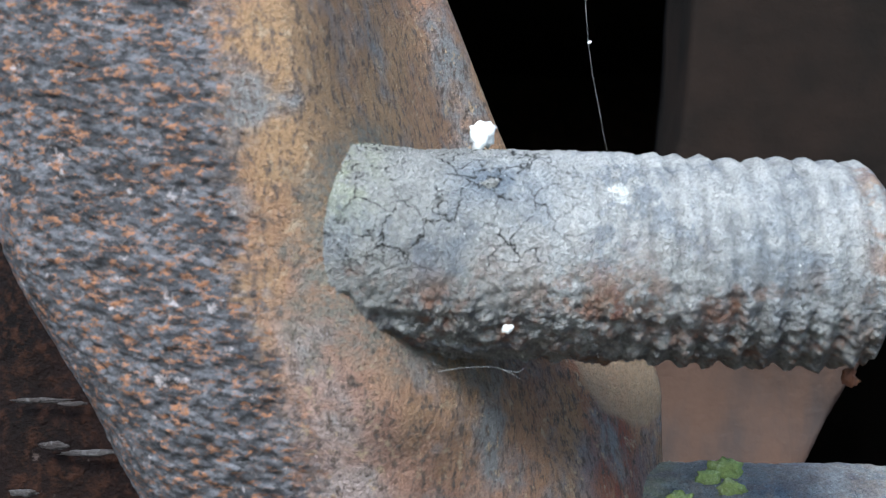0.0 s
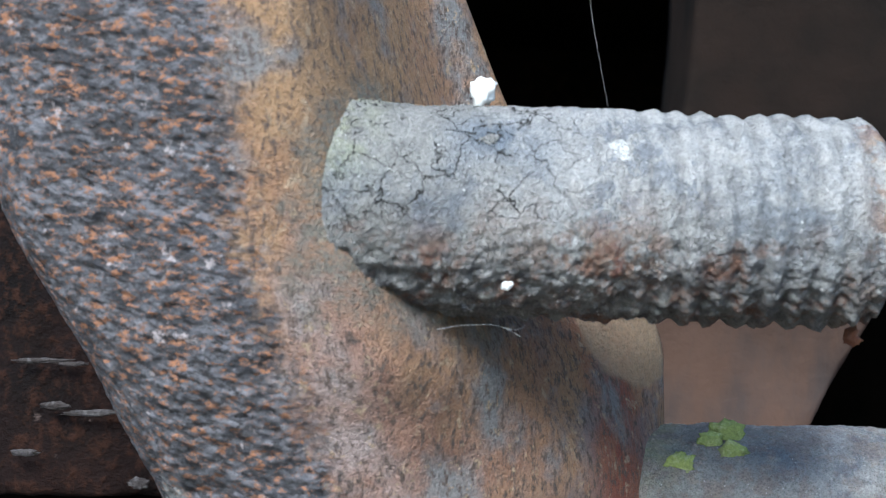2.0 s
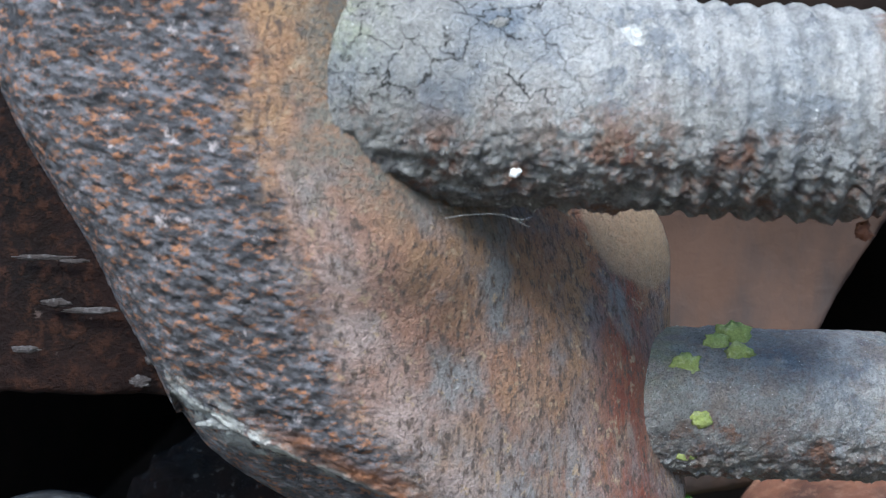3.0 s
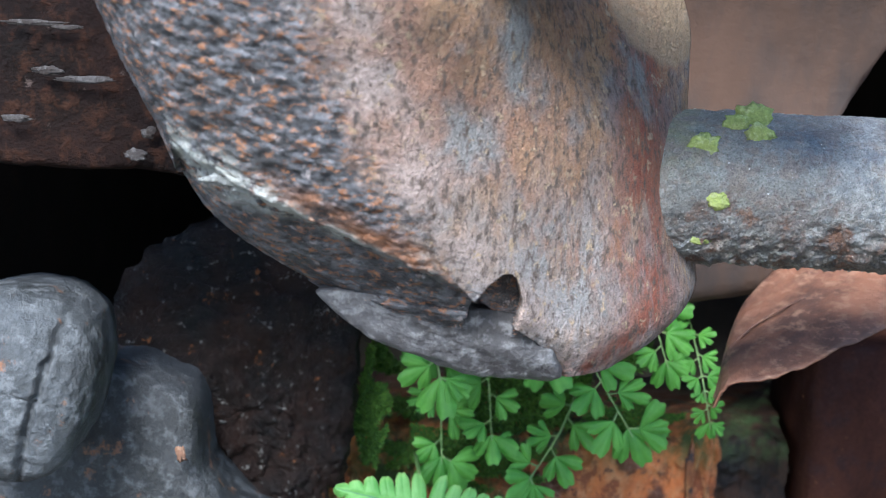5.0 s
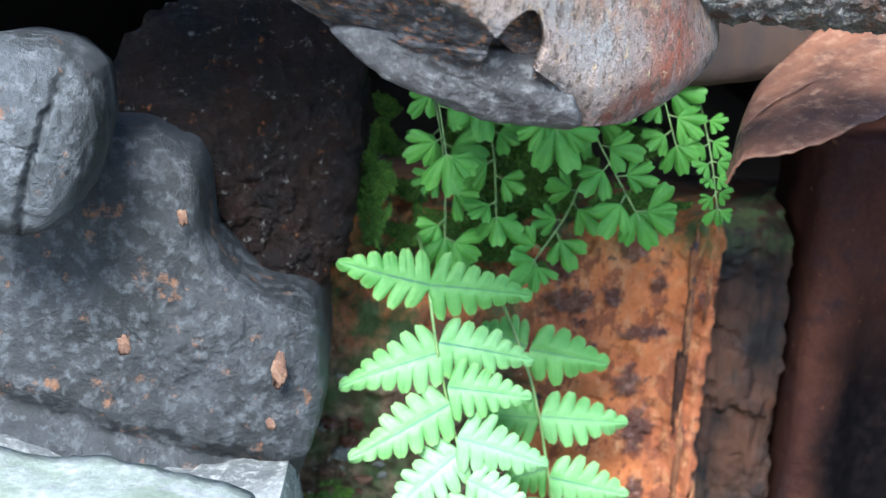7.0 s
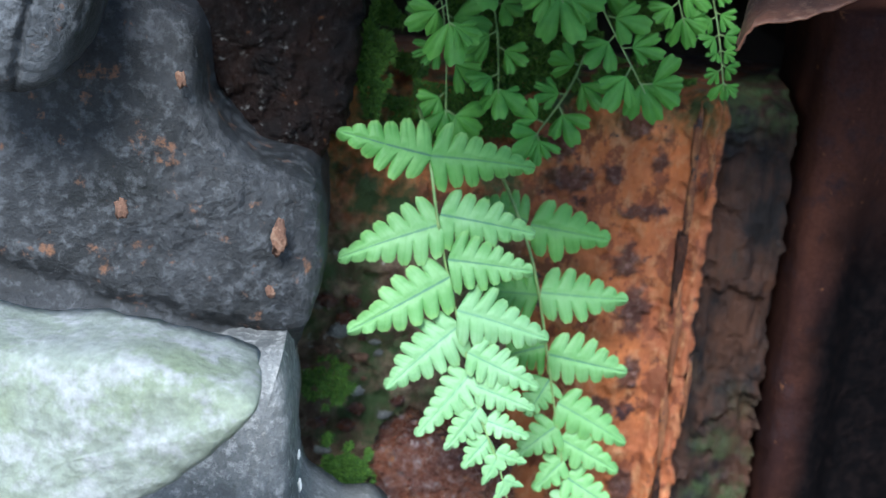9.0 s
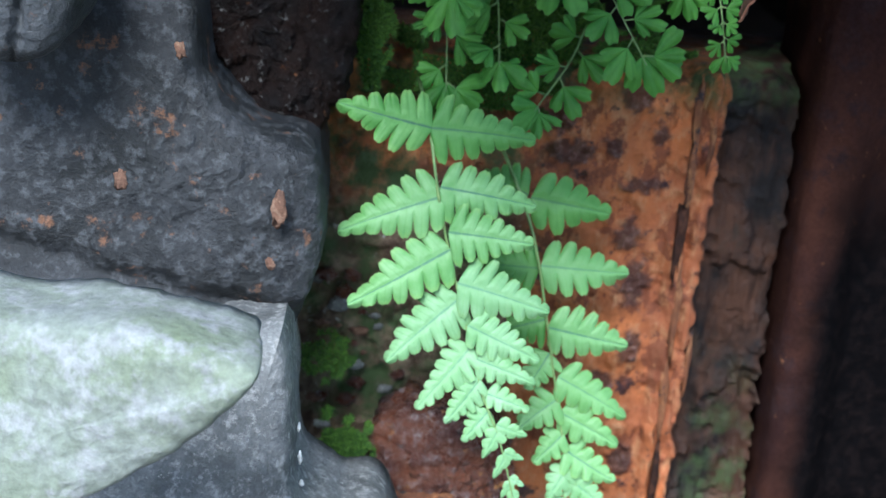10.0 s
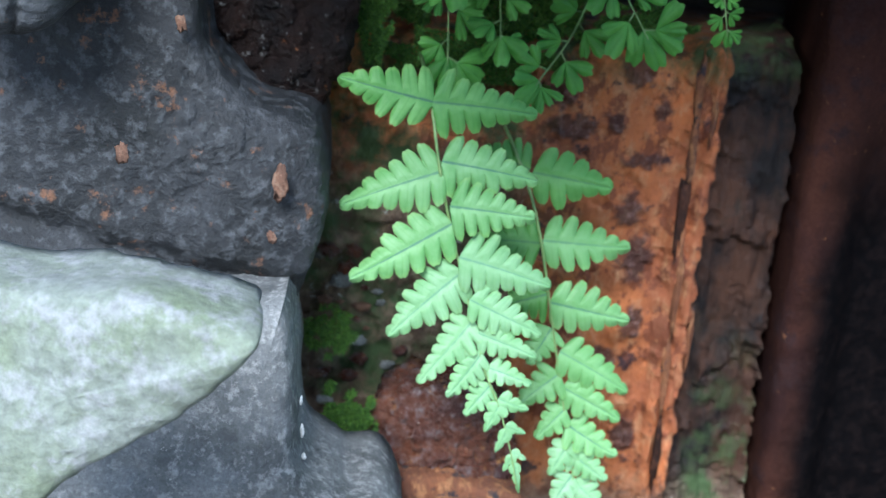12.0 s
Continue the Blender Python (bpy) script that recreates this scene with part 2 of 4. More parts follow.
def wall_material():
    """Layered rust: orange and scaled on the flat, dark along the recessed strip with its shade coloured in."""
    m, t, b = material("layered_rust")
    co = coords(t)
    strip = attribute(t, "strip").outputs["Fac"]
    damp = attribute(t, "damp").outputs["Fac"]
    broad = noise_node(t, co, 55, 5, 0.62)
    fine = noise_node(t, co, 420, 7, 0.7, (1, 1, 0.5))
    grain = noise_node(t, co, 1500, 4, 0.72)
    scales = noise_node(t, co, 150, 6, 0.66)
    col = mix(t, ramp(t, broad, grey(0.38, 0.62)), (0.60, 0.195, 0.062), (0.36, 0.115, 0.050))
    col = mix(t, ramp(t, fine, grey(0.5, 0.66)), col, (0.52, 0.25, 0.12))
    col = mix(t, ramp(t, scales, grey(0.57, 0.63)), col, (0.055, 0.026, 0.028))
    # strip colour: dark flaking rust plus the painted shade of the recess
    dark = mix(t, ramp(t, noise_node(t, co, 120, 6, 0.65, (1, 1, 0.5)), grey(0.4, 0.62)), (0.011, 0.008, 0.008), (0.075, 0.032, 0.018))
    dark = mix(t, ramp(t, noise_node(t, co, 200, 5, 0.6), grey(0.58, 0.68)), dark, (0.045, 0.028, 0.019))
    col = mix(t, ramp(t, noise_node(t, co, 210, 9, 0.7, (1, 1, 0.75)), [(0.52, (0, 0, 0)), (0.57, (0.8, 0.8, 0.8))]), col, (0.19, 0.058, 0.030))
    crust = mix(t, ramp(t, noise_node(t, co, 700, 5, 0.7), grey(0.5, 0.66)), (0.055, 0.024, 0.021), (0.19, 0.125, 0.115))
    col = mix(t, maths(t, 'MULTIPLY', attribute(t, "scab").outputs["Fac"], 0.85), col, crust)
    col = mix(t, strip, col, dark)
    earth = mix(t, ramp(t, noise_node(t, co, 230, 6, 0.7), grey(0.42, 0.6)), (0.085, 0.052, 0.036), (0.26, 0.19, 0.13))
    earth = mix(t, ramp(t, noise_node(t, co, 330, 5, 0.7), grey(0.62, 0.7)), earth, (0.48, 0.47, 0.46))
    col = mix(t, damp, col, earth)
    green = maths(t, 'MULTIPLY', attribute(t, "algae").outputs["Fac"], ramp(t, noise_node(t, co, 160, 5, 0.65), grey(0.45, 0.62)))
    col = mix(t, green, col, (0.06, 0.095, 0.035))
    col = mix(t, 0.3, col, ramp(t, grain, [(0.3, (0.35, 0.35, 0.35)), (0.7, (1, 1, 1))]), 'MULTIPLY')
    t.links.new(col, b.inputs["Base Color"])
    t.links.new(ramp(t, scales, [(0.45, (0.8,) * 3), (0.6, (0.42,) * 3)]), b.inputs["Roughness"])
    b.inputs["Specular IOR Level"].default_value = 0.3
    n = bump(t, b, mix(t, 0.5, fine, scales), 0.9, 0.0022)
    bump(t, b, grain, 0.5, 0.0005, n)
    return m


def rust_wall():
    """The rust-eaten plate behind the fern: flat on one side, breaking into upright flaking layers on the other."""
    nx, nz = 330, 360
    x0, x1, z0, z1 = -70.0, 62.4, 100.0, 219.5
    verts, faces, strips, damps, algaes = [], [], [], [], []
    ex, ez = 44.9, 215.7
    fx, fz = 44.3, 139.7
    scales = ((33.9, 200.0, 3.6, 1.6), (32.6, 191.5, 2.6, 3.4), (34.6, 183.0, 2.4, 4.6), (21.4, 204.8, 4.2, 2.2), (28.6, 206.0, 1.6, 1.6), (31.4, 214.5, 3.4, 2.4), (36.0, 208.0, 1.6, 2.6), (35.0, 172.0, 1.6, 3.6), (18.6, 210.0, 3.0, 3.0), (31.5, 165.0, 2.6, 2.6), (36.2, 150.0, 1.8, 3.6))
    scabs = []
    gx, gz = 59.6, 225.8
    hx, hz = 61.6, 138.3
    for j in range(nz + 1):
        z = z0 + (z1 - z0) * j / nz
        line = ex + (fx - ex) * (z - ez) / (fz - ez)
        gap = gx + (hx - gx) * (z - gz) / (hz - gz)
        for i in range(nx + 1):
            x = x0 + (x1 - x0) * i / nx
            p = Vector((x, 0, z))
            y = 227.5
            y += 1.3 * fractal(p, 0.06, 4, 1) + 0.28 * fractal((x, 0, z * 0.6), 0.4, 5, 2)
            scab = max(math.exp(-((x - sx + 0.9 * fractal(p, 0.35, 3, 51)) / rx) ** 2 - ((z - sz + 0.9 * fractal(p, 0.35, 3, 53)) / rz) ** 2) for sx, sz, rx, rz in scales)
            scab = smoothstep(0.30, 0.62, scab + 0.28 * fractal(p, 0.8, 4, 55))
            scabs.append(scab)
            y -= scab * (0.35 + 0.5 * fractal(p, 0.9, 4, 57))
            pits = fractal(p, 0.22, 3, 5)
            y += 0.7 * smoothstep(0.25, 0.5, pits)
            edge = x - line + 1.0 * fractal((0, 0, z), 0.2, 4, 7)
            step = smoothstep(0, 1.0, edge)
            y += 5.0 * step - 2.0 * smoothstep(-6.5, -3.0, edge) + 1.2 * smoothstep(-3.4, -2.6, edge) - 1.4 * smoothstep(-2.2, -1.6, edge)
            ridge = fractal((x * 1.6, 0, z * 0.14), 0.45, 4, 11)
            y += (1.3 - 0.7 * step) * ridge * smoothstep(-9, -1, edge) - 1.8 * smoothstep(0.05, 0.3, fractal(p, 0.075, 5, 21)) * step
            y += 1.8 * abs(fractal((x, 0, z * 0.5), 0.13, 4, 14)) * smoothstep(-14, -40, edge)
            y += 16 * smoothstep(-2.0, -0.8, x - gap + 0.8 * fractal((0, 0, z), 0.3, 3, 31))
            y += 7.0 * smoothstep(z1 - 3, z1, z + 1.5 * fractal(p, 0.15, 3, 4)) ** 2
            verts.append(Vector((x, y, z)) * MM)
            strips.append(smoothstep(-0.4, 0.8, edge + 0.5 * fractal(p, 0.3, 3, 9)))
            damps.append(smoothstep(-26, -33, edge + 3 * fractal(p, 0.1, 4, 17)) * smoothstep(z1 - 14, z1 - 30, z) + smoothstep(z1 - 74, z1 - 86, z))
            algaes.append(smoothstep(2, 6, edge) * smoothstep(z1 - 45, z1 - 80, z) + smoothstep(-24, -34, edge) + smoothstep(z1 - 9, z1 - 1, z))
    for j in range(nz):
        for i in range(nx):
            a = j * (nx + 1) + i
            faces.append((a, a + 1, a + nx + 2, a + nx + 1))
    n = len(verts)
    for x, z in ((x0, z0), (x1, z0), (x1, z1), (x0, z1)):
        verts.append(Vector((x, 262, z)) * MM)
        strips.append(1.0), damps.append(0.0), algaes.append(0.0), scabs.append(0.0)
    low, high = list(range(nx + 1)), [nz * (nx + 1) + i for i in range(nx + 1)]
    left, right = [j * (nx + 1) for j in range(nz + 1)], [j * (nx + 1) + nx for j in range(nz + 1)]
    faces += [tuple(low[::-1] + [n, n + 1]), tuple(high + [n + 2, n + 3]), tuple(left + [n + 3, n]), tuple(right[::-1] + [n + 1, n + 2]), (n, n + 3, n + 2, n + 1)]
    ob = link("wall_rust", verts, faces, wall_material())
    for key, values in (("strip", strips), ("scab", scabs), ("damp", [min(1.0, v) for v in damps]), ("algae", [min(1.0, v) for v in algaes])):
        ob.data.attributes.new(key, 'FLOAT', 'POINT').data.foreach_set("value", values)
    return tagged(ob, "rust-eaten iron plate, orange with dark flaking layers", kind="structure")


plate = rust_wall()


def bar_material():
    """Purplish brown rust with orange freckles; shade is painted near-black over the lower right."""
    m, t, b = material("bar_rust")
    co = coords(t)
    grain = noise_node(t, co, 1500, 4, 0.72)
    fine = noise_node(t, co, 420, 6, 0.7)
    col = mix(t, ramp(t, noise_node(t, co, 60, 5, 0.65, (1, 1, 0.5)), grey(0.38, 0.62)), (0.064, 0.026, 0.018), (0.032, 0.015, 0.014))
    col = mix(t, ramp(t, noise_node(t, co, 170, 6, 0.7), grey(0.54, 0.66)), col, (0.038, 0.021, 0.021))
    col = mix(t, ramp(t, noise_node(t, co, 300, 6, 0.7), grey(0.63, 0.7)), col, (0.24, 0.105, 0.05))
    col = mix(t, attribute(t, "side_shade").outputs["Fac"], col, mix(t, ramp(t, fine, grey(0.45, 0.65)), (0.004, 0.0035, 0.004), (0.010, 0.007, 0.007)))
    col = mix(t, 0.5, col, ramp(t, grain, [(0.3, (0.35, 0.35, 0.35)), (0.7, (1, 1, 1))]), 'MULTIPLY')
    t.links.new(col, b.inputs["Base Color"])
    b.inputs["Roughness"].default_value, b.inputs["Specular IOR Level"].default_value = 0.85, 0.02
    n = bump(t, b, fine, 0.6, 0.0010)
    bump(t, b, grain, 0.5, 0.0004, n)
    return m


def beam():
    """The upright brown bar beside the rust wall."""
    verts, faces = [], []
    rows = 160
    ax, az = 59.3, 226.4
    bx, bz = 61.2, 140.1
    ends = [(0.0, 252), (0.0, 234), (0.2, 229), (0.7, 227.2), (1.8, 226.4)] + [(1.8 + 1.1 * q, 226.3 + 0.0045 * (1.1 * q) ** 2) for q in range(1, 28)] + [(36, 236), (48, 246), (49, 275)]
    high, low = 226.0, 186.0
    side_shades = []
    n = len(ends)
    for j in range(rows + 1):
        z = 100 + (az + 8 - 100) * j / rows
        line = ax + (bx - ax) * (z - az) / (bz - az)
        for x, y in ends:
            p = Vector((line + x, y, z))
            p.y += 6 * smoothstep(7, 14, x) * smoothstep(high, low, z) * (1 - smoothstep(36, 48, x))
            p.y += 0.5 * fractal(p, 0.12, 5, 3)
            p.x += 0.45 * fractal(p, 0.25, 4, 8) * (1 - smoothstep(1, 4, x))
            # painted shade: grows to the right and downwards, with an uneven edge
            side_shades.append(smoothstep(1.0, 8.5, x + 3.0 * fractal(p, 0.09, 4, 19)) * smoothstep(high, low, z))
            verts.append(p * MM)
    for j in range(rows):
        for i in range(n):
            a, b = j * n + i, j * n + (i + 1) % n
            faces.append((a, b, b + n, a + n))
    faces += [tuple(range(n))[::-1], tuple(rows * n + i for i in range(n))]
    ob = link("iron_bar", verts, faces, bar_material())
    ob.data.attributes.new("side_shade", 'FLOAT', 'POINT').data.foreach_set("value", side_shades)
    return tagged(ob, "upright brown rusted iron bar beside the wall", "bar")


bar = beam()


# ---- the flange with its two studs ----
def flange_material():
    """Dark pitted skin with orange grains on the rim, ochre rust with grey and dull red clouds on the face."""
    m, t, b = material("flange_iron")
    co = coords(t)
    face = attribute(t, "face").outputs["Fac"]
    slant = (0.75, 1.0, 1.5)
    fine = noise_node(t, co, 900, 7, 0.74, slant)
    mid = noise_node(t, co, 300, 7, 0.72, slant)
    broad = noise_node(t, co, 60, 4, 0.6)
    grain = noise_node(t, co, 1900, 4, 0.75)
    rim = mix(t, ramp(t, mid, grey(0.42, 0.6)), (0.036, 0.036, 0.043), (0.22, 0.216, 0.24))
    rim = mix(t, ramp(t, fine, grey(0.52, 0.59)), rim, (0.42, 0.19, 0.095))
    rim = mix(t, ramp(t, noise_node(t, co, 1100, 5, 0.7, slant), grey(0.5, 0.6)), rim, (0.04, 0.038, 0.042))
    rim = mix(t, ramp(t, noise_node(t, co, 470, 5, 0.7), grey(0.61, 0.68)), rim, (0.48, 0.42, 0.42))
    upright = noise_node(t, co, 950, 6, 0.72, (1.4, 1, 0.7))
    skin = mix(t, ramp(t, broad, grey(0.38, 0.6)), (0.52, 0.315, 0.165), (0.44, 0.225, 0.145))
    skin = mix(t, ramp(t, noise_node(t, co, 120, 5, 0.6), grey(0.50, 0.64)), skin, (0.32, 0.305, 0.30))
    bottom = attribute(t, "bottom").outputs["Fac"]
    skin = mix(t, maths(t, 'MULTIPLY', bottom, ramp(t, noise_node(t, co, 260, 6, 0.7, (1.5, 1, 0.6)), grey(0.36, 0.56))), skin, (0.40, 0.375, 0.37))
    crest = attribute(t, "crest").outputs["Fac"]
    skin = mix(t, maths(t, 'MULTIPLY', crest, ramp(t, noise_node(t, co, 170, 5, 0.6), grey(0.3, 0.6))), skin, (0.60, 0.46, 0.42))
    streak = attribute(t, "streak").outputs["Fac"]
    skin = mix(t, maths(t, 'MULTIPLY', streak, ramp(t, noise_node(t, co, 220, 5, 0.65, (1.5, 1, 0.35)), grey(0.36, 0.52))), skin, (0.36, 0.10, 0.055))
    skin = mix(t, ramp(t, upright, grey(0.5, 0.62)), skin, (0.15, 0.105, 0.085))
    skin = mix(t, ramp(t, noise_node(t, co, 700, 5, 0.7), grey(0.58, 0.66)), skin, (0.60, 0.43, 0.28))
    skin = mix(t, maths(t, 'MULTIPLY', attribute(t, "scar").outputs["Fac"], 0.8), skin, (0.56, 0.40, 0.26))
    rim = mix(t, maths(t, 'MULTIPLY', attribute(t, "ledge").outputs["Fac"], ramp(t, mid, grey(0.35, 0.55))), rim, (0.24, 0.095, 0.04))
    col = mix(t, face, rim, skin)
    col = mix(t, maths(t, 'MULTIPLY', attribute(t, "dust").outputs["Fac"], ramp(t, fine, [(0.40, (1, 1, 1)), (0.64, (0.15, 0.15, 0.15))])), col, (0.25, 0.235, 0.195))
    lime = attribute(t, "lime").outputs["Fac"]
    patch = maths(t, 'MULTIPLY', lime, ramp(t, noise_node(t, co, 430, 5, 0.7), grey(0.42, 0.52)))
    col = mix(t, patch, col, (0.62, 0.63, 0.60))
    col = mix(t, 0.35, col, ramp(t, grain, [(0.3, (0.3, 0.3, 0.3)), (0.7, (1, 1, 1))]), 'MULTIPLY')
    dust = noise_node(t, co, 4600, 3, 0.7)
    col = mix(t, 0.5, col, ramp(t, dust, [(0.34, (0.2, 0.2, 0.2)), (0.48, (1, 1, 1))]), 'MULTIPLY')
    t.links.new(col, b.inputs["Base Color"])
    t.links.new(ramp(t, fine, [(0.3, (0.42,) * 3), (0.7, (0.85,) * 3)]), b.inputs["Roughness"])
    soft = mix(t, 0.5, upright, grain)
    n = bump(t, b, mix(t, face, fine, soft), 0.8, 0.0014)
    n = bump(t, b, grain, 0.7, 0.0005, n)
    bump(t, b, dust, 0.6, 0.0001, n)
    return m


FLANGE = flange_material()


def stud_material():
    """Grey mortar crust with hairline cracks, bare bluish iron, and flaking rust with painted shade below."""
    m, t, b = material("mortar_caked_iron")
    co = coords(t)
    broad = noise_node(t, co, 85, 5, 0.65)
    fine = noise_node(t, co, 600, 7, 0.72)
    grain = noise_node(t, co, 2100, 4, 0.7)
    col = mix(t, ramp(t, noise_node(t, co, 170, 6, 0.7), grey(0.4, 0.6)), (0.29, 0.285, 0.272), (0.44, 0.432, 0.415))
    pale = maths(t, 'MULTIPLY', attribute(t, "pale").outputs["Fac"], ramp(t, noise_node(t, co, 130, 7, 0.75), grey(0.36, 0.54)))
    col = mix(t, pale, col, (0.56, 0.555, 0.55))
    flake = maths(t, 'MULTIPLY', attribute(t, "pale").outputs["Fac"], ramp(t, noise_node(t, co, 330, 9, 0.72, (1.3, 1, 0.8)), grey(0.49, 0.515)))
    col = mix(t, maths(t, 'MULTIPLY', flake, 0.75), col, mix(t, ramp(t, noise_node(t, co, 150, 5, 0.6), grey(0.42, 0.58)), (0.27, 0.295, 0.335), (0.66, 0.65, 0.63)))
    groove = maths(t, 'MULTIPLY', attribute(t, "groove").outputs["Fac"], ramp(t, noise_node(t, co, 480, 6, 0.7), grey(0.36, 0.56)))
    col = mix(t, maths(t, 'MULTIPLY', groove, 0.45), col, (0.15, 0.145, 0.145))
    col = mix(t, ramp(t, broad, grey(0.57, 0.66)), col, (0.21, 0.225, 0.25))
    bare = maths(t, 'MULTIPLY', attribute(t, "bare").outputs["Fac"], ramp(t, noise_node(t, co, 210, 6, 0.7), grey(0.35, 0.5)))
    col = mix(t, bare, col, (0.20, 0.235, 0.285))
    scab = maths(t, 'MULTIPLY', attribute(t, "rust").outputs["Fac"], ramp(t, noise_node(t, co, 280, 6, 0.75), grey(0.47, 0.55)))
    col = mix(t, scab, col, mix(t, ramp(t, fine, grey(0.4, 0.6)), (0.20, 0.075, 0.05), (0.45, 0.27, 0.15)))
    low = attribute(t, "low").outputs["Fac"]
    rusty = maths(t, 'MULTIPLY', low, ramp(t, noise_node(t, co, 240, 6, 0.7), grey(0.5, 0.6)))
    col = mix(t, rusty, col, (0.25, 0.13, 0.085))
    # darker grey stands in for shade on the underside
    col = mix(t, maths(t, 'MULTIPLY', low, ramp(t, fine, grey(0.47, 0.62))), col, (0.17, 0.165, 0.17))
    algae = attribute(t, "algae").outputs["Fac"]
    col = mix(t, maths(t, 'MULTIPLY', algae, ramp(t, noise_node(t, co, 260, 5, 0.7), grey(0.4, 0.6))), col, (0.42, 0.46, 0.24))
    warp = t.nodes.new("ShaderNodeMix")
    warp.data_type, warp.blend_type = 'RGBA', 'ADD'
    warp.inputs[0].default_value = 0.004
    t.links.new(co, warp.inputs[6])
    nz = t.nodes.new("ShaderNodeTexNoise")
    nz.inputs["Scale"].default_value, nz.inputs["Detail"].default_value = 420, 4
    t.links.new(co, nz.inputs["Vector"])
    t.links.new(nz.outputs["Color"], warp.inputs[7])
    cells = t.nodes.new("ShaderNodeTexVoronoi")
    cells.feature = 'DISTANCE_TO_EDGE'
    cells.inputs["Scale"].default_value = 300
    t.links.new(warp.outputs[2], cells.inputs["Vector"])
    some = ramp(t, noise_node(t, co, 210, 4, 0.65), grey(0.42, 0.50))
    crack = maths(t, 'MULTIPLY', maths(t, 'MULTIPLY', ramp(t, cells.outputs["Distance"], [(0.0, (1, 1, 1)), (0.012, (1, 1, 1)), (0.03, (0, 0, 0))]), some), attribute(t, "crust").outputs["Fac"])
    col = mix(t, crack, col, (0.022, 0.02, 0.018))
    splash = ramp(t, maths(t, 'MULTIPLY', attribute(t, "lime").outputs["Fac"], noise_node(t, co, 420, 5, 0.7)), grey(0.31, 0.37))
    col = mix(t, splash, col, (0.80, 0.80, 0.78))
    col = mix(t, 0.5, col, ramp(t, grain, [(0.34, (0.3, 0.3, 0.3)), (0.66, (1.0, 1.0, 1.0))]), 'MULTIPLY')
    dust = noise_node(t, co, 5200, 3, 0.7)
    col = mix(t, 0.6, col, ramp(t, dust, [(0.34, (0.2, 0.2, 0.2)), (0.48, (1, 1, 1))]), 'MULTIPLY')
    col = mix(t, ramp(t, noise_node(t, co, 2600, 3, 0.6), grey(0.69, 0.72)), col, (0.75, 0.75, 0.74))
    t.links.new(col, b.inputs["Base Color"])
    t.links.new(ramp(t, fine, [(0.3, (0.5,) * 3), (0.7, (0.9,) * 3)]), b.inputs["Roughness"])
    flakes = noise_node(t, co, 260, 6, 0.75)
    n = bump(t, b, flakes, 0.7, 0.0025)
    n = bump(t, b, flake, 0.6, 0.0004, n)
    n = bump(t, b, maths(t, 'SUBTRACT', fine, crack), 1.0, 0.0018, n)
    n = bump(t, b, grain, 0.9, 0.0005, n)
    bump(t, b, dust, 0.7, 0.0001, n)
    return m


STUD_MAT = stud_material()

# height, silhouette, crest and far edge of the flange, in millimetres
SECTIONS = [
    (337.3, -53.0, -20.3, -2.6, 129.9, 124.8, 160.0),
    (322.1, -48.8, -19.2, 3.4, 129.9, 124.2, 161.3),
    (312.0, -45.2, -18.6, 7.4, 129.9, 123.5, 162.6),
    (299.0, -41.6, -17.3, 14.0, 129.9, 124.8, 162.6),
    (293.5, -38.7, -16.2, 20.0, 129.9, 126.1, 162.6),
    (286.5, -34.2, -13.8, 26.2, 130.6, 125.4, 162.6),
    (277.7, -30.9, -11.6, 26.2, 133.8, 129.3, 163.8),
    (274.2, -28.7, -9.9, 26.4, 134.4, 130.6, 163.8),
    (270.2, -27.1, -7.9, 26.6, 135.7, 131.8, 163.8),
    (264.9, -25.9, -4.5, 26.8, 138.9, 134.4, 163.8),
    (260.3, -22.9, -1.0, 27.4, 140.8, 137.6, 163.8),
    (257.6, -17.5, 1.2, 28.0, 143.4, 138.9, 163.8),
    (256.2, -15.0, 1.8, 29.1, 144.0, 139.5, 163.8),
    (252.7, -10.8, 8.0, 27.8, 145.3, 143.4, 161.9),
    (249.7, -5.7, 10.3, 23.8, 147.2, 146.6, 158.7),
    (247.6, 0.2, 11.4, 18.3, 149.1, 148.5, 154.9),
]


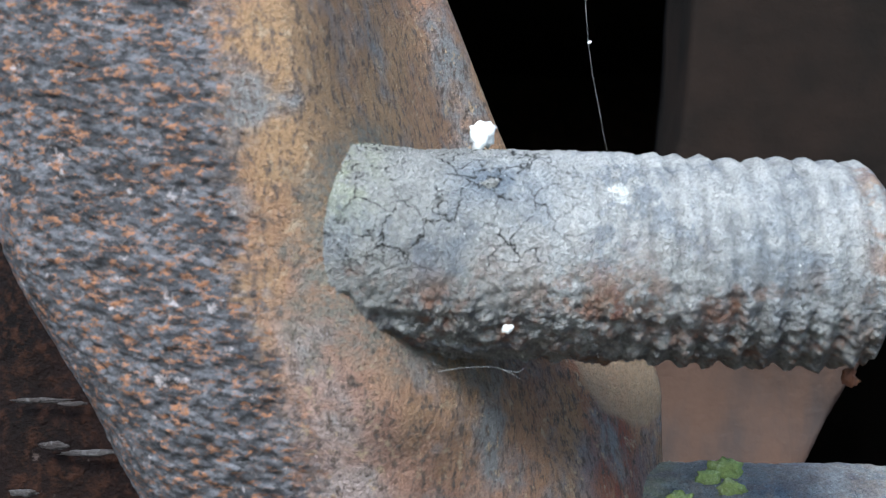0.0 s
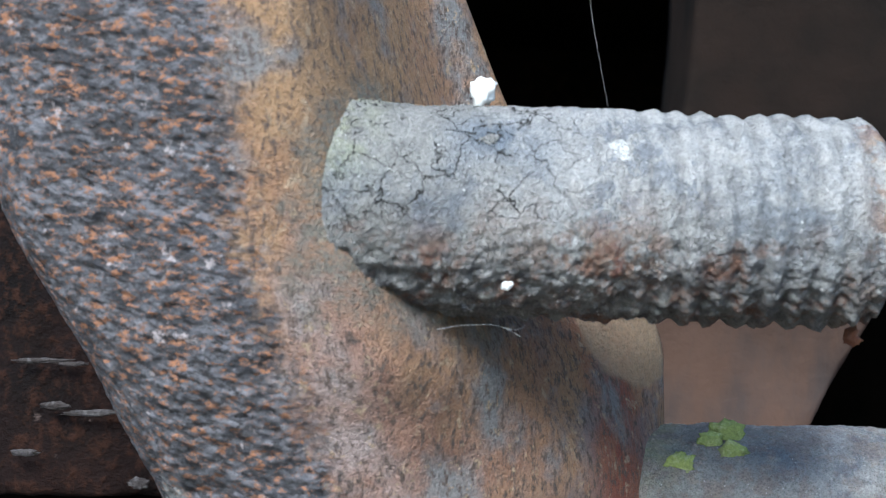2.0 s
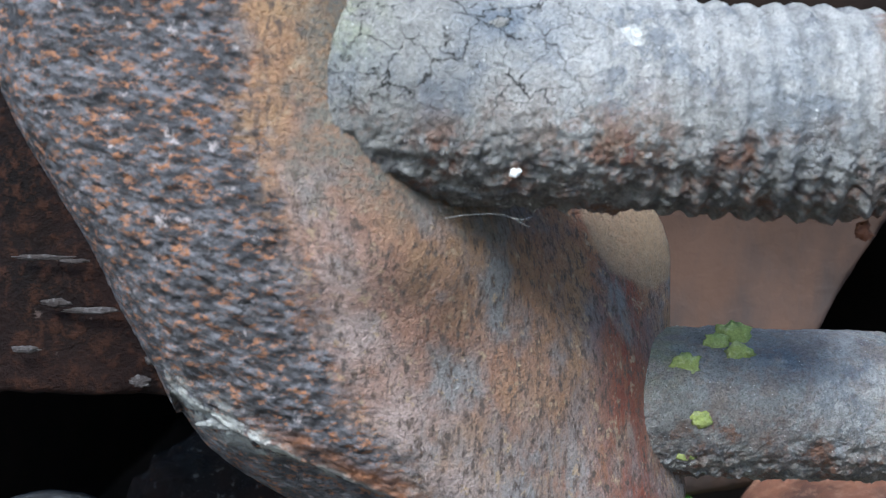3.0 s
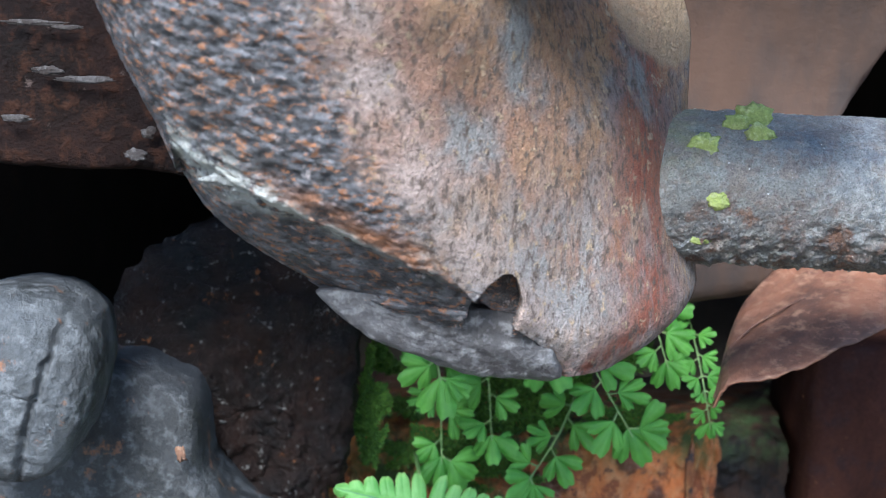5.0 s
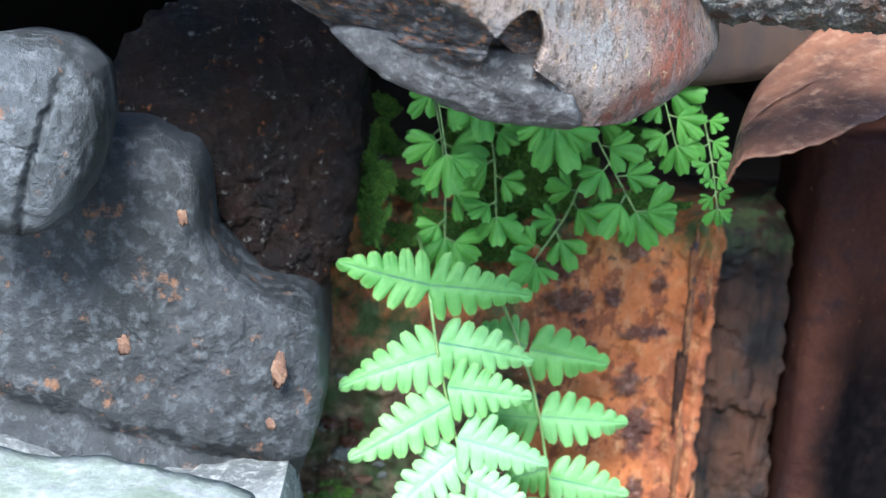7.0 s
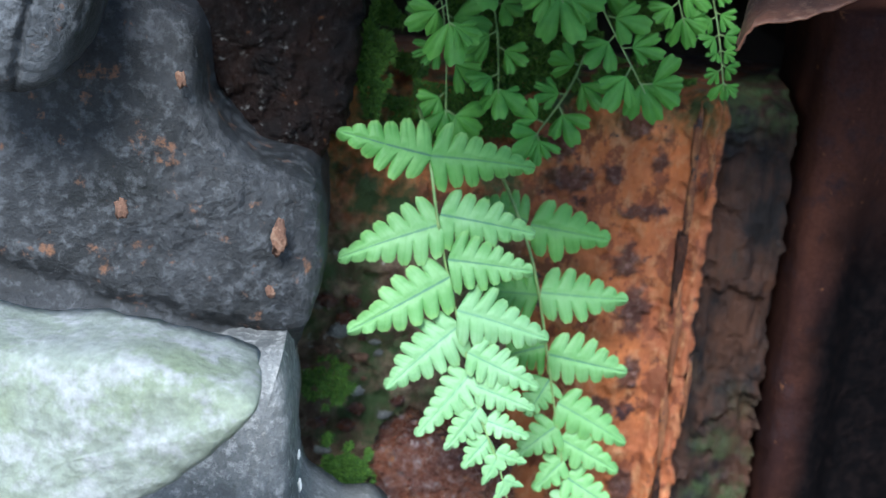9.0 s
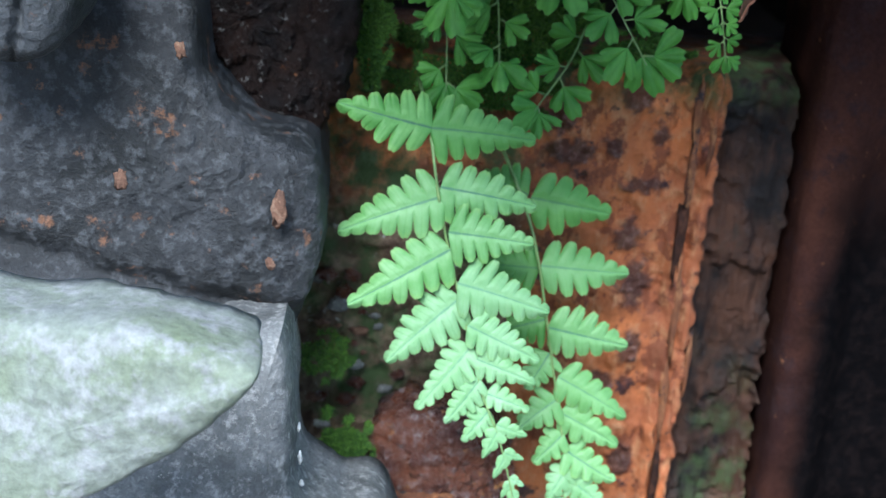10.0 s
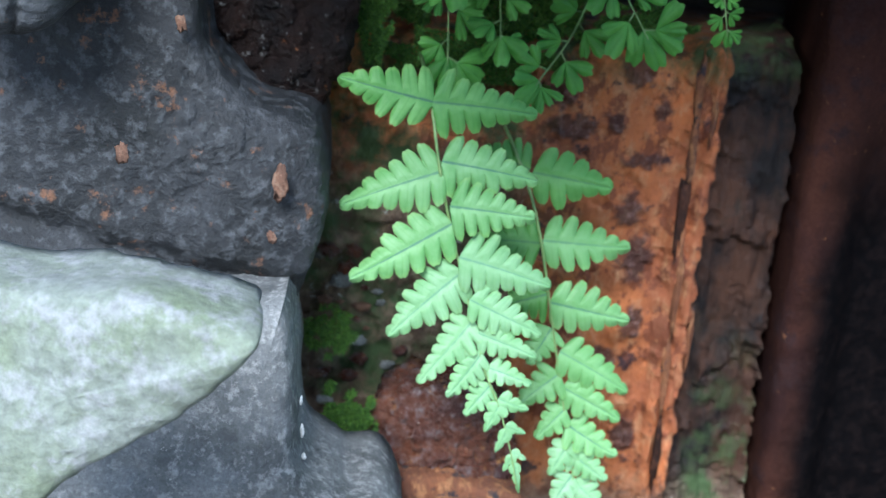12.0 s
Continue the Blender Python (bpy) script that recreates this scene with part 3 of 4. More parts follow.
def flange():
    thing = base("iron_flange")
    tagged(thing, "rust-brown cast iron flange with two studs", "flange")
    zs = [r[0] for r in SECTIONS][::-1]

    def at(z, k):
        col = [r[k] for r in SECTIONS][::-1]
        soft = min(4.0, max(0.3, (z - zs[0]) * 0.25))
        return sum(float(np.interp(z + d * soft, zs, col)) for d in (-1, -0.5, 0, 0.5, 1)) / 5

    verts, faces, masks, limes, crests, streaks, scars, ledges, dusts, bottoms = ([] for _ in range(10))
    rows, across, behind = 520, 340, 10
    ring = across + 1 + behind
    top, low = SECTIONS[0][0], SECTIONS[-1][0]
    ledge_a, ledge_b = Vector((-24.1, 134.4, 269.9)), Vector((-0.4, 137.6, 258.8))
    lip_a, lip_b = Vector((-12.8, 144.0, 256.0)), Vector((8.3, 144.0, 254.8))
    notch = Vector((5.0, 140.8, 259.6))

    def over(p, a, b):
        """Height of p over the line from a to b."""
        return p.z - (a.z + (b.z - a.z) * (p.x - a.x) / (b.x - a.x))

    for j in range(rows + 1):
        z = top + (low - top) * j / rows
        xl, xc, xr, yl, yc, yr = (at(z, k) for k in range(1, 7))
        xl -= 0.5 * smoothstep(258, 268, z)
        for i in range(across + 1):
            s = i / across
            if s < 0.5:
                u = s / 0.5
                x, y = xl + (xc - xl) * u, yl + (yc - yl) * u - 1.2 * math.sin(math.pi * u)
                y += 5.0 * (1 - u) ** 9
            else:
                u = (s - 0.5) / 0.5
                turned = 0.08 * u + 0.92 * smoothstep(0.19, 0.85, u)
                slope = 0.3 * u + 0.7 * u ** 1.6
                k = smoothstep(270, 290, z)
                x, y = xc + (xr - xc) * u, yc + (yr - yc) * (slope + (turned - slope) * k)
                y += 5.0 * u ** 12
            y += 0.8 * math.exp(-((s - 0.5) / 0.05) ** 2)
            p = Vector((x, y, z))
            face = smoothstep(-2.6, 2.0, x - xc + 1.6 * fractal(p, 0.25, 4, 2) + 2.2 * fractal((x * 0.8, y, z * 1.3), 1.1, 4, 22))
            coarse = fractal((x * 0.7, y, z * 1.25 + x * 0.3), 1.1, 6, 3)
            y += (1 - face) * 0.34 * coarse + (0.2 - 0.13 * face) * fractal(p, 0.9, 5, 6) + 0.8 * fractal(p, 0.07, 3, 5)
            lime, ledge = 0.0, 0.0
            if s < 0.5 and x > ledge_a.x - 3:
                h = over(p, ledge_a, ledge_b) + 0.5 * fractal(p, 0.4, 4, 12)
                y += 1.6 * smoothstep(0.2, -0.9, h) + max(0.0, -h) * 0.35
                lime = math.exp(-((h + 0.3) / (0.6 + 1.6 * smoothstep(-13, -22, x))) ** 2) * smoothstep(2, -14, x)
                ledge = smoothstep(-0.2, 0.4, h) * smoothstep(3.6, 1.4, h + 0.8 * fractal(p, 0.5, 3, 4)) * smoothstep(-21, -12, x)
                if h < 0 and over(p, lip_a, lip_b) < 0:
                    y -= 1.2
                if h < -0.3:
                    face *= 0.2
            below = notch.z - z
            if below > 0 and abs(x - notch.x + 0.25 * below) < 2.5 * math.sqrt(min(below / 3.4, 1.0)) and x < notch.x + 2.7 and x < xc + 9:
                y += 4.0
                face *= 0.1
            verts.append(Vector((x, y, z)) * MM)
            masks.append(face)
            limes.append(lime)
            ledges.append(ledge)
            bottoms.append(smoothstep(278, 258, z + 4 * fractal(p, 0.12, 3, 71)))
            dusts.append(smoothstep(4.2, 0.4, math.hypot(y - 135.5, z - 300) - 10.2 + 2.4 * fractal(p, 0.3, 4, 61)) * smoothstep(-15.5, -11.5, x + 2.0 * fractal(p, 0.4, 3, 62)))
            scars.append(face * smoothstep(0.5, -0.3, math.hypot(x - 24.0, z - 289.5) - 9.5 + 0.8 * fractal(p, 0.2, 3, 41)))
            crests.append(face * math.exp(-(((x - xc) - 3.0) / 4.0) ** 2) * smoothstep(300, 278, z))
            streaks.append(face * math.exp(-(((x - xr) + 7.0) / 3.6) ** 2) * smoothstep(300, 285, z))
        ya, yb = verts[-1].y / MM, verts[-across - 1].y / MM
        for i in range(behind):
            u = (i + 0.5) / behind
            x = xr + (xl - xr) * u
            verts.append(Vector((x, ya + (yb - ya) * u + 9 * math.sin(math.pi * u) ** 0.5, z)) * MM)
            masks.append(0.3)
            limes.append(0.0), crests.append(0.0), streaks.append(0.0), scars.append(0.0), ledges.append(0.0), dusts.append(0.0), bottoms.append(0.0)
    for j in range(rows):
        for i in range(ring):
            a, b = j * ring + i, j * ring + (i + 1) % ring
            faces.append((a, a + ring, b + ring, b))
    faces += [tuple(range(ring)), tuple(range(rows * ring, (rows + 1) * ring))[::-1]]
    body = link("body", verts, faces, FLANGE, thing)
    for key, values in (("face", masks), ("lime", limes), ("crest", crests), ("streak", streaks), ("scar", scars), ("ledge", ledges), ("dust", dusts), ("bottom", bottoms)):
        attr = body.data.attributes.new(key, 'FLOAT', 'POINT')
        attr.data.foreach_set("value", values)
    return thing


flange_thing = flange()


def stud(name, a, b, radius, pitch, threaded_from, parent, label, seed, skip=0.0):
    """A caked threaded stud from a to b (millimetres): plain shank, worn threads, rounded end."""
    a, b = Vector(a), Vector(b)
    ahead = (b - a).normalized()
    side = ahead.cross(Vector((0, 0, 1))).normalized()
    up = side.cross(ahead)
    length, around = (b - a).length, 260
    rows = int((length - skip) / 0.14)
    verts, faces, lows, crusts, algaes, limes, rusts, bares, pales, valleys = ([] for _ in range(10))
    for j in range(rows + 1):
        d = skip + (length - skip) * j / rows
        for i in range(around):
            th = 2 * math.pi * i / around
            flat = Vector((math.cos(th) * radius, math.sin(th) * radius, d))
            r = radius
            r += 0.35 * fractal(flat, 0.14, 4, seed) + 0.16 * fractal(flat, 0.9, 4, seed + 4)
            under = smoothstep(0.1, -0.9, math.sin(th))
            r += under * (0.6 * fractal(flat, 0.6, 6, seed + 8) - 0.45 * abs(fractal(flat, 1.3, 5, seed + 11)))
            wave = 0.5 + 0.5 * math.cos(2 * math.pi * (d / pitch + th / (2 * math.pi)))
            r += smoothstep(threaded_from, threaded_from + 8, d) * (0.55 * wave - 0.36) * (0.75 + 0.5 * under)
            valleys.append(smoothstep(threaded_from - 4, threaded_from + 6, d) * smoothstep(0.45, 0.05, wave + 0.25 * fractal(flat, 0.5, 3, seed + 9)))
            end = (length - d)
            if end < 3.4:
                r *= 0.35 + 0.65 * math.sqrt(max(0.0, 1 - (1 - end / 3.4) ** 2)) if end > 0 else 0.35
            r += (0.5 + 0.4 * fractal(flat, 0.25, 3, seed + 2)) * math.exp(-(d - skip) / 3.0) - 2.4 * math.exp(-(d - skip) / 0.7)
            r += 0.10 * fractal(flat, 2.4, 3, seed + 6)
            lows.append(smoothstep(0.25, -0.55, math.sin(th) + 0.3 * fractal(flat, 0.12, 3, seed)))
            crusts.append(smoothstep(-0.35, 0.05, math.sin(th)) * smoothstep(30, 18, d) * smoothstep(8.5, 9.5, radius))
            turn = (th + math.pi) % (2 * math.pi) - math.pi
            limes.append(math.exp(-((d - 28.3) / 1.5) ** 2 - ((turn - 0.66 + 0.05 * (d - 28.3)) / 0.17) ** 2) if radius > 9 else 0.0)
            rusts.append(min(1.0, math.exp(-((d - 27) / 8) ** 2 - ((turn + 0.5) / 0.45) ** 2) + 0.8 * smoothstep(length - 6, length - 2, d)) if radius > 9 else 0.3)
            bares.append(min(1.0, math.exp(-((d - 17) / 4.5) ** 2 - ((turn - 0.75) / 0.3) ** 2) + 0.7 * math.exp(-((d - 43) / 5) ** 2 - ((turn - 0.1) / 0.5) ** 2)))
            pales.append(smoothstep(12, 25, d) * smoothstep(-1.1, 0.0, turn))
            algaes.append(0.6 * smoothstep(9, 2, d) * smoothstep(0.0, 0.7, math.sin(th)))
            verts.append((a + ahead * d + (side * math.cos(th) + up * math.sin(th)) * r) * MM)
    for j in range(rows):
        for i in range(around):
            p, q = j * around + i, j * around + (i + 1) % around
            faces.append((p, q, q + around, p + around))
    faces += [tuple(range(around))[::-1], tuple(range(rows * around, (rows + 1) * around))]
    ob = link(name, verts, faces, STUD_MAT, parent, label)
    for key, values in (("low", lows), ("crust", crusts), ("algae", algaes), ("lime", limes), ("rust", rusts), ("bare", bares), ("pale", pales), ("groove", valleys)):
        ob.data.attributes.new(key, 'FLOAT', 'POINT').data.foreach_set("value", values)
    return ob


stud("stud", (-12.5, 135.4, 300.1), (42.4, 136.0, 298.4), 10.0, 2.5, 27, flange_thing, "mortar-caked threaded stud with cracked grey crust", 4, 1.0)
stud("stud", (21.0, 167.0, 265.9), (71.0, 167.0, 265.5), 8.7, 2.2, 30, flange_thing, "grey stud spotted with yellow-green lichen", 14)


lump("lip", [(-13.9, 147.2, 256.0), (-9.2, 147.2, 251.9), (-4.0, 147.8, 249.5), (1.9, 148.5, 247.8), (10.4, 148.5, 247.4), (10.8, 147.2, 249.6), (8.0, 147.2, 254.2), (-0.1, 146.6, 255.5), (-8.2, 146.6, 256.4)], 2.2, 6, LIP_IRON, 77, 0.5, 3.5, parent=flange_thing, label="smooth grey iron lip under the ledge")


# ---- stones and castings ----
casting = tagged(lump("grey_casting", [(-70.4, 194.0, 230.3), (-50.5, 195.7, 235.9), (-35.3, 196.1, 232.6), (-31.9, 195.0, 221.9), (-25.4, 194.5, 214.7), (-18.5, 194.6, 212.5), (-16.0, 194.2, 208.4), (-15.7, 193.1, 199.0), (-18.4, 191.6, 188.5), (-23.8, 191.1, 186.6), (-39.9, 189.8, 182.7), (-63.5, 188.0, 177.6), (-78.2, 189.4, 195.9)], 7, 30, CAST_GREY, 3, 0.9, 3.0, grooves=((-33.3, 192.8, 0.97, -0.24, 3.0, 2.2),)), "grey weathered iron casting with rust freckles beside the fern", "casting")
tagged(lump("pale_stone", [(-54.4, 136.3, 209.4), (-39.6, 133.0, 211.8), (-28.5, 129.5, 212.9), (-19.1, 128.4, 211.2), (-18.3, 127.5, 208.8), (-24.6, 128.7, 202.0), (-34.9, 129.7, 194.2), (-43.9, 130.6, 186.1), (-55.2, 132.0, 188.4)], 3.5, 10, PALE_STONE, 8, 0.5, 4.0), "pale limewashed stone slab tinged green with algae", "stone")
boulder = tagged(lump("grey_boulder", [(-71.9, 175.0, 189.3), (-41.1, 176.8, 190.7), (-21.9, 178.1, 192.7), (-19.3, 178.1, 191.7), (-17.8, 177.2, 184.1), (-16.4, 175.6, 170.1), (-10.9, 175.3, 165.5), (-1.2, 174.8, 157.6), (6.4, 167.2, 95.7), (-73.6, 163.2, 95.3)], 6, 20, GREY_STONE, 12, 0.8, 4.0), "speckled grey stone standing on the soil", "stone")
tagged(lump("iron_nut", [(-62.1, 174.8, 245.6), (-55.6, 175.6, 249.2), (-49.2, 175.9, 248.9), (-44.4, 175.7, 246.2), (-42.7, 175.0, 241.2), (-43.6, 173.8, 233.7), (-47.0, 172.8, 227.5), (-53.8, 172.3, 226.2), (-61.8, 172.3, 228.9)], 6, 14, NUT_GREY, 21, 0.5, 2.2, grooves=((-46.0, 247.0, 0.25, 0.97, 0.7, 1.2), (-43.3, 235.5, 0.95, -0.3, 0.3, 0.3))), "rounded grey iron nut with a cracked face", "nut")
tagged(lump("black_casting", [(-43.4, 211.6, 249.1), (-15.7, 213.4, 251.1), (-13.2, 210.5, 226.5), (-15.9, 208.8, 213.5), (-24.5, 207.5, 207.2), (-36.8, 207.7, 213.9), (-51.3, 208.2, 224.1)], 4, 30, BLACK_IRON, 31, 1.5, 3.0, scale=0.3), "black crusted iron block spotted with rust", "casting")
tagged(lump("rust_lump", [(-7.1, 207.4, 162.7), (1.5, 208.4, 166.8), (12.3, 208.6, 164.4), (15.4, 207.5, 155.2), (11.1, 206.2, 146.4), (-2.6, 205.7, 147.9)], 3, 10, LUMP_RUST, 41, 1.5, 2.0, scale=0.42), "dark purple-brown lump of scaled rust", "rust lump")

tagged(lump("rust_flake", [(-3.8, 201.4, 153.5), (2.2, 201.9, 154.8), (12.9, 202.1, 153.0), (17.7, 201.9, 149.6), (15.8, 200.4, 140.1), (-0.5, 200.1, 143.3)], 1.5, 8, RUST, 91, 0.8, 3.0), "bright orange flake of rust under the dark lump", "rust flake")

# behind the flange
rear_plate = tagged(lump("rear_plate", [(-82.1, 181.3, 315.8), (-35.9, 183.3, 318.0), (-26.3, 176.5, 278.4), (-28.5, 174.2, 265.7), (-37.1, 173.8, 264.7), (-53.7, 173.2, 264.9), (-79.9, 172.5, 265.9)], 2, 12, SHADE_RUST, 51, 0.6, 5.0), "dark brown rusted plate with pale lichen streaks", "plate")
# The bracket's top leans forward to catch less sun; its shade is coloured in too.
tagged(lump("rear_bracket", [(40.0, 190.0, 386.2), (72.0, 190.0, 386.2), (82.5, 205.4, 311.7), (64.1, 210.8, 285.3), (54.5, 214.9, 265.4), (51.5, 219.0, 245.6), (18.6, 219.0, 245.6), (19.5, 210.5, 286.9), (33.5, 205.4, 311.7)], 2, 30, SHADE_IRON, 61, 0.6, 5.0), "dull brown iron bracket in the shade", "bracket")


# ---- small marks on the flange ----
WHITE_LIME, _t, _b = material("white_lime")
_t.links.new(ramp(_t, noise_node(_t, coords(_t), 900, 5, 0.7), [(0.3, (0.55, 0.55, 0.53)), (0.7, (0.85, 0.85, 0.83))]), _b.inputs["Base Color"])
_b.inputs["Roughness"].default_value = 0.7
LICHEN = corroded("yellow_green_lichen", (0.40, 0.46, 0.13), (0.30, 0.38, 0.12), (0.5, 0.55, 0.25), (0.2, 0.25, 0.1), 1.5, 0.9, 0.6)


def crumb(name, place, size, mat, seed, parent, label, flat=1.0):
    """A small irregular crumb or spot of crust."""
    bm = bmesh.new()
    bmesh.ops.create_icosphere(bm, subdivisions=3, radius=1.0)
    for v in bm.verts:
        d = v.co.copy()
        v.co = d * (1 + 0.5 * fractal(d, 1.1, 4, seed) + 0.4 * fractal(d, 3.2, 4, seed + 1))
        v.co = Vector((v.co.x * size[0], v.co.y * size[1] * flat, v.co.z * size[2])) + Vector(place)
        v.co *= MM
    me = bpy.data.meshes.new(name)
    bm.to_mesh(me)
    bm.free()
    me.polygons.foreach_set("use_smooth", [True] * len(me.polygons))
    me.materials.append(mat)
    ob = new(name, me)
    ob.parent = parent
    return tagged(ob, label)


crumb("lime_chip", (3.8, 134.4, 310.9), (1.15, 0.8, 1.35), WHITE_LIME, 2, flange_thing, "white chip of lime")
for place, r, k in (((-9.2, 129.6, 306.3), 1.3, 2), ((-9.6, 127.3, 303.3), 1.4, 3), ((-9.8, 126.4, 300.1), 1.3, 4), ((-9.7, 127.0, 297.0), 1.5, 5), ((-9.4, 128.9, 293.9), 1.4, 6), ((-8.5, 131.5, 291.0), 1.5, 7), ((-7.2, 134.1, 289.4), 1.2, 8)):
    crumb("base_crust", place, (r * 0.75, 0.8, r * 1.35), STUD_MAT, 130 + 2.3 * k, flange_thing, "grey mortar crust round the stud's base")
for place, size, k in (((-21.7, 135.6, 268.4), (1.8, 0.4, 0.55), 1), ((-18.6, 135.6, 267.8), (2.0, 0.4, 0.7), 2), ((-15.7, 135.8, 267.1), (1.5, 0.4, 0.6), 3)):
    crumb("lichen_crust", place, size, PALE_LICHEN, 70 + k, flange_thing, "whitish lichen crust along the ledge")
crumb("lime_spot", (5.9, 128.0, 292.8), (0.5, 0.3, 0.45), WHITE_LIME, 9, flange_thing, "white lime speck")
crumb("rust_drip", (39.4, 136.3, 287.6), (0.75, 0.5, 0.8), RUST, 12, flange_thing, "hanging flake of rust")
crumb("blister", (4.0, 128.0, 305.6), (0.9, 0.45, 0.85), STUD_MAT, 15, flange_thing, "round blister in the crust")
for place, r, k in (((28.3, 158.4, 265.4), 1.3, 1), ((26.7, 159.7, 271.4), 1.6, 2), ((33.0, 161.0, 272.7), 1.5, 3), ((32.5, 163.2, 274.2), 2.0, 4), ((27.2, 160.3, 261.0), 1.1, 5), ((30.5, 162.2, 273.5), 1.4, 6)):
    crumb("lichen", place, (r, 0.35, r * 0.7), LICHEN, 20 + k, flange_thing, "yellow-green lichen spot")

for place, size in (((-21.2, 185.2, 205.8), (1.0, 0.14, 2.4)), ((-21.8, 182.6, 199.2), (0.6, 0.1, 0.8)), ((-40.5, 179.2, 210.4), (0.8, 0.1, 1.2)), ((-34.5, 186.9, 225.6), (0.6, 0.1, 1.0))):
    crumb("rust_patch", place, size, PATCH, size[2], casting, "orange rust patch")
for place, size, k in (((-49.2, 172.2, 281.5), (3.5, 0.12, 0.28), 1), ((-45.4, 172.2, 281.1), (1.8, 0.12, 0.3), 2), ((-43.2, 171.2, 275.2), (3.0, 0.12, 0.4), 3), ((-47.4, 171.3, 276.1), (1.6, 0.2, 0.5), 4), ((-37.1, 170.6, 266.7), (1.2, 0.2, 0.7), 5), ((-35.8, 171.1, 269.4), (0.8, 0.2, 0.6), 6), ((-50.7, 170.1, 270.5), (1.6, 0.2, 0.4), 7)):
    crumb("lichen_streak", place, size, GREY_LICHEN, 40 + k, rear_plate, "pale grey lichen streak")

for place, size, k in (((-16.9, 178.9, 177.8), (0.22, 0.2, 0.6), 1), ((-16.5, 178.3, 173.5), (0.28, 0.2, 0.9), 2), ((-16.1, 177.9, 170.0), (0.3, 0.2, 0.5), 3)):
    crumb("lime_crust", place, size, WHITE_LIME, 60 + k, boulder, "white lime crust")

for place, size, k in (((40.7, 225.4, 213.5), (0.7, 0.8, 5.5), 1), ((40.9, 225.2, 203.4), (0.6, 0.8, 6.0), 2), ((40.6, 225.4, 191.9), (0.8, 0.8, 6.5), 3), ((41.6, 225.2, 178.1), (0.6, 0.8, 7.0), 4), ((41.6, 225.4, 163.5), (0.7, 0.8, 6.5), 5), ((42.1, 225.3, 148.4), (0.6, 0.8, 6.5), 6), ((43.6, 225.8, 208.1), (0.5, 0.8, 4.5), 7), ((44.9, 225.8, 169.8), (0.5, 0.8, 5.0), 8)):
    crumb("rust_layer", place, size, RUST if k % 3 else DARK_RUST, 95 + k, plate, "upright flaking layer of rust")
WEB, _t, _b = material("spider_silk")
_b.inputs["Base Color"].default_value = (0.36, 0.36, 0.36, 1)
_b.inputs["Roughness"].default_value = 0.4
web = tagged(base("spider_web"), "torn grey spider threads under the upper stud", "spider web")
for k, line in enumerate((
        ((-5.0, 133.1, 289.4), (-3.7, 133.1, 288.6), (-2.1, 133.1, 288.2), (-0.6, 133.1, 288.4)),
        ((-0.6, 133.1, 288.4), (-0.9, 133.1, 289.4), (-1.6, 133.1, 290.4)),
        ((-0.6, 133.1, 288.4), (1.9, 133.1, 288.8), (5.1, 133.1, 288.8), (7.5, 133.1, 287.7)),
        ((-6.0, 133.1, 286.6), (-5.6, 133.1, 288.1), (-4.2, 133.1, 289.1)),
        ((5.7, 133.1, 288.6), (7.0, 133.1, 288.4), (7.8, 133.1, 288.8)),
        ((-9.6, 133.1, 288.6), (-8.7, 133.1, 286.7), (-7.7, 133.1, 285.9)))):
    rod("thread", line, 0.035, WEB, web, around=5)
rod("thread", ((13.4, 136.3, 332.5), (14.1, 136.3, 320.1), (15.2, 136.3, 313.3), (15.9, 136.3, 309.5)), 0.012, WEB, web, around=5)
for qx, qz in ((14.2, 320.1),):
    crumb("dust_bead", (qx, 136.3, qz), (0.16, 0.16, 0.16), WHITE_LIME, 33, web, "grey bead of dust")


# ---- dry leaf ----
def dry_leaf():
    m, t, b = material("dry_leaf")
    co = coords(t)
    col = mix(t, ramp(t, noise_node(t, co, 130, 5, 0.6), grey(0.4, 0.62)), (0.20, 0.085, 0.05), (0.075, 0.035, 0.025))
    col = mix(t, ramp(t, noise_node(t, co, 500, 5, 0.7, (1, 1, 2.5)), grey(0.5, 0.7)), col, (0.28, 0.155, 0.10))
    t.links.new(col, b.inputs["Base Color"])
    b.inputs["Roughness"].default_value = 0.6
    bump(t, b, noise_node(t, co, 380, 5, 0.6), 0.5, 0.001)
    low = open_curve([(35.5, 185.3, 234.8), (37.1, 183.8, 238.3), (43.9, 182.4, 240.5), (54.1, 185.5, 244.5), (67.2, 192.8, 248.4)], 70)
    high = open_curve([(38.3, 195.5, 233.9), (41.6, 204.9, 242.6), (49.6, 212.4, 250.1), (61.7, 216.0, 257.8), (76.6, 219.2, 260.9)], 70)
    verts, faces = [], []
    n = 26
    for i, (a, c) in enumerate(zip(low, high)):
        for k in range(n):
            u = k / (n - 1)
            p = a.lerp(c, u)
            p.y += 2.2 * math.sin(math.pi * u)
            p.z += -1.2 * (1 - u) ** 6 + 0.4 * fractal(p, 0.25, 3, 2) + 0.5 * fractal((i * 0.2, 0, 0), 1, 3, 5) * (1 - u)
            if u < 0.25:
                p.y += 9 * (0.25 - u) ** 2 * 4
                p.z += 10 * (0.25 - u) ** 2
            verts.append(p * MM)
    for i in range(69):
        for k in range(n - 1):
            a = i * n + k
            faces.append((a, a + n, a + n + 1, a + 1))
    thing = tagged(base("dry_leaf"), "curled dead brown leaf caught beside the bar", "leaf")
    blade = link("blade", verts, faces, m, thing)
    thick = blade.modifiers.new("thick", 'SOLIDIFY')
    thick.thickness = 0.0003
    rod("midrib", [v / MM for v in (verts[12], verts[20 * n + 12], verts[40 * n + 12], verts[69 * n + 12])], 0.25, m, thing)


dry_leaf()


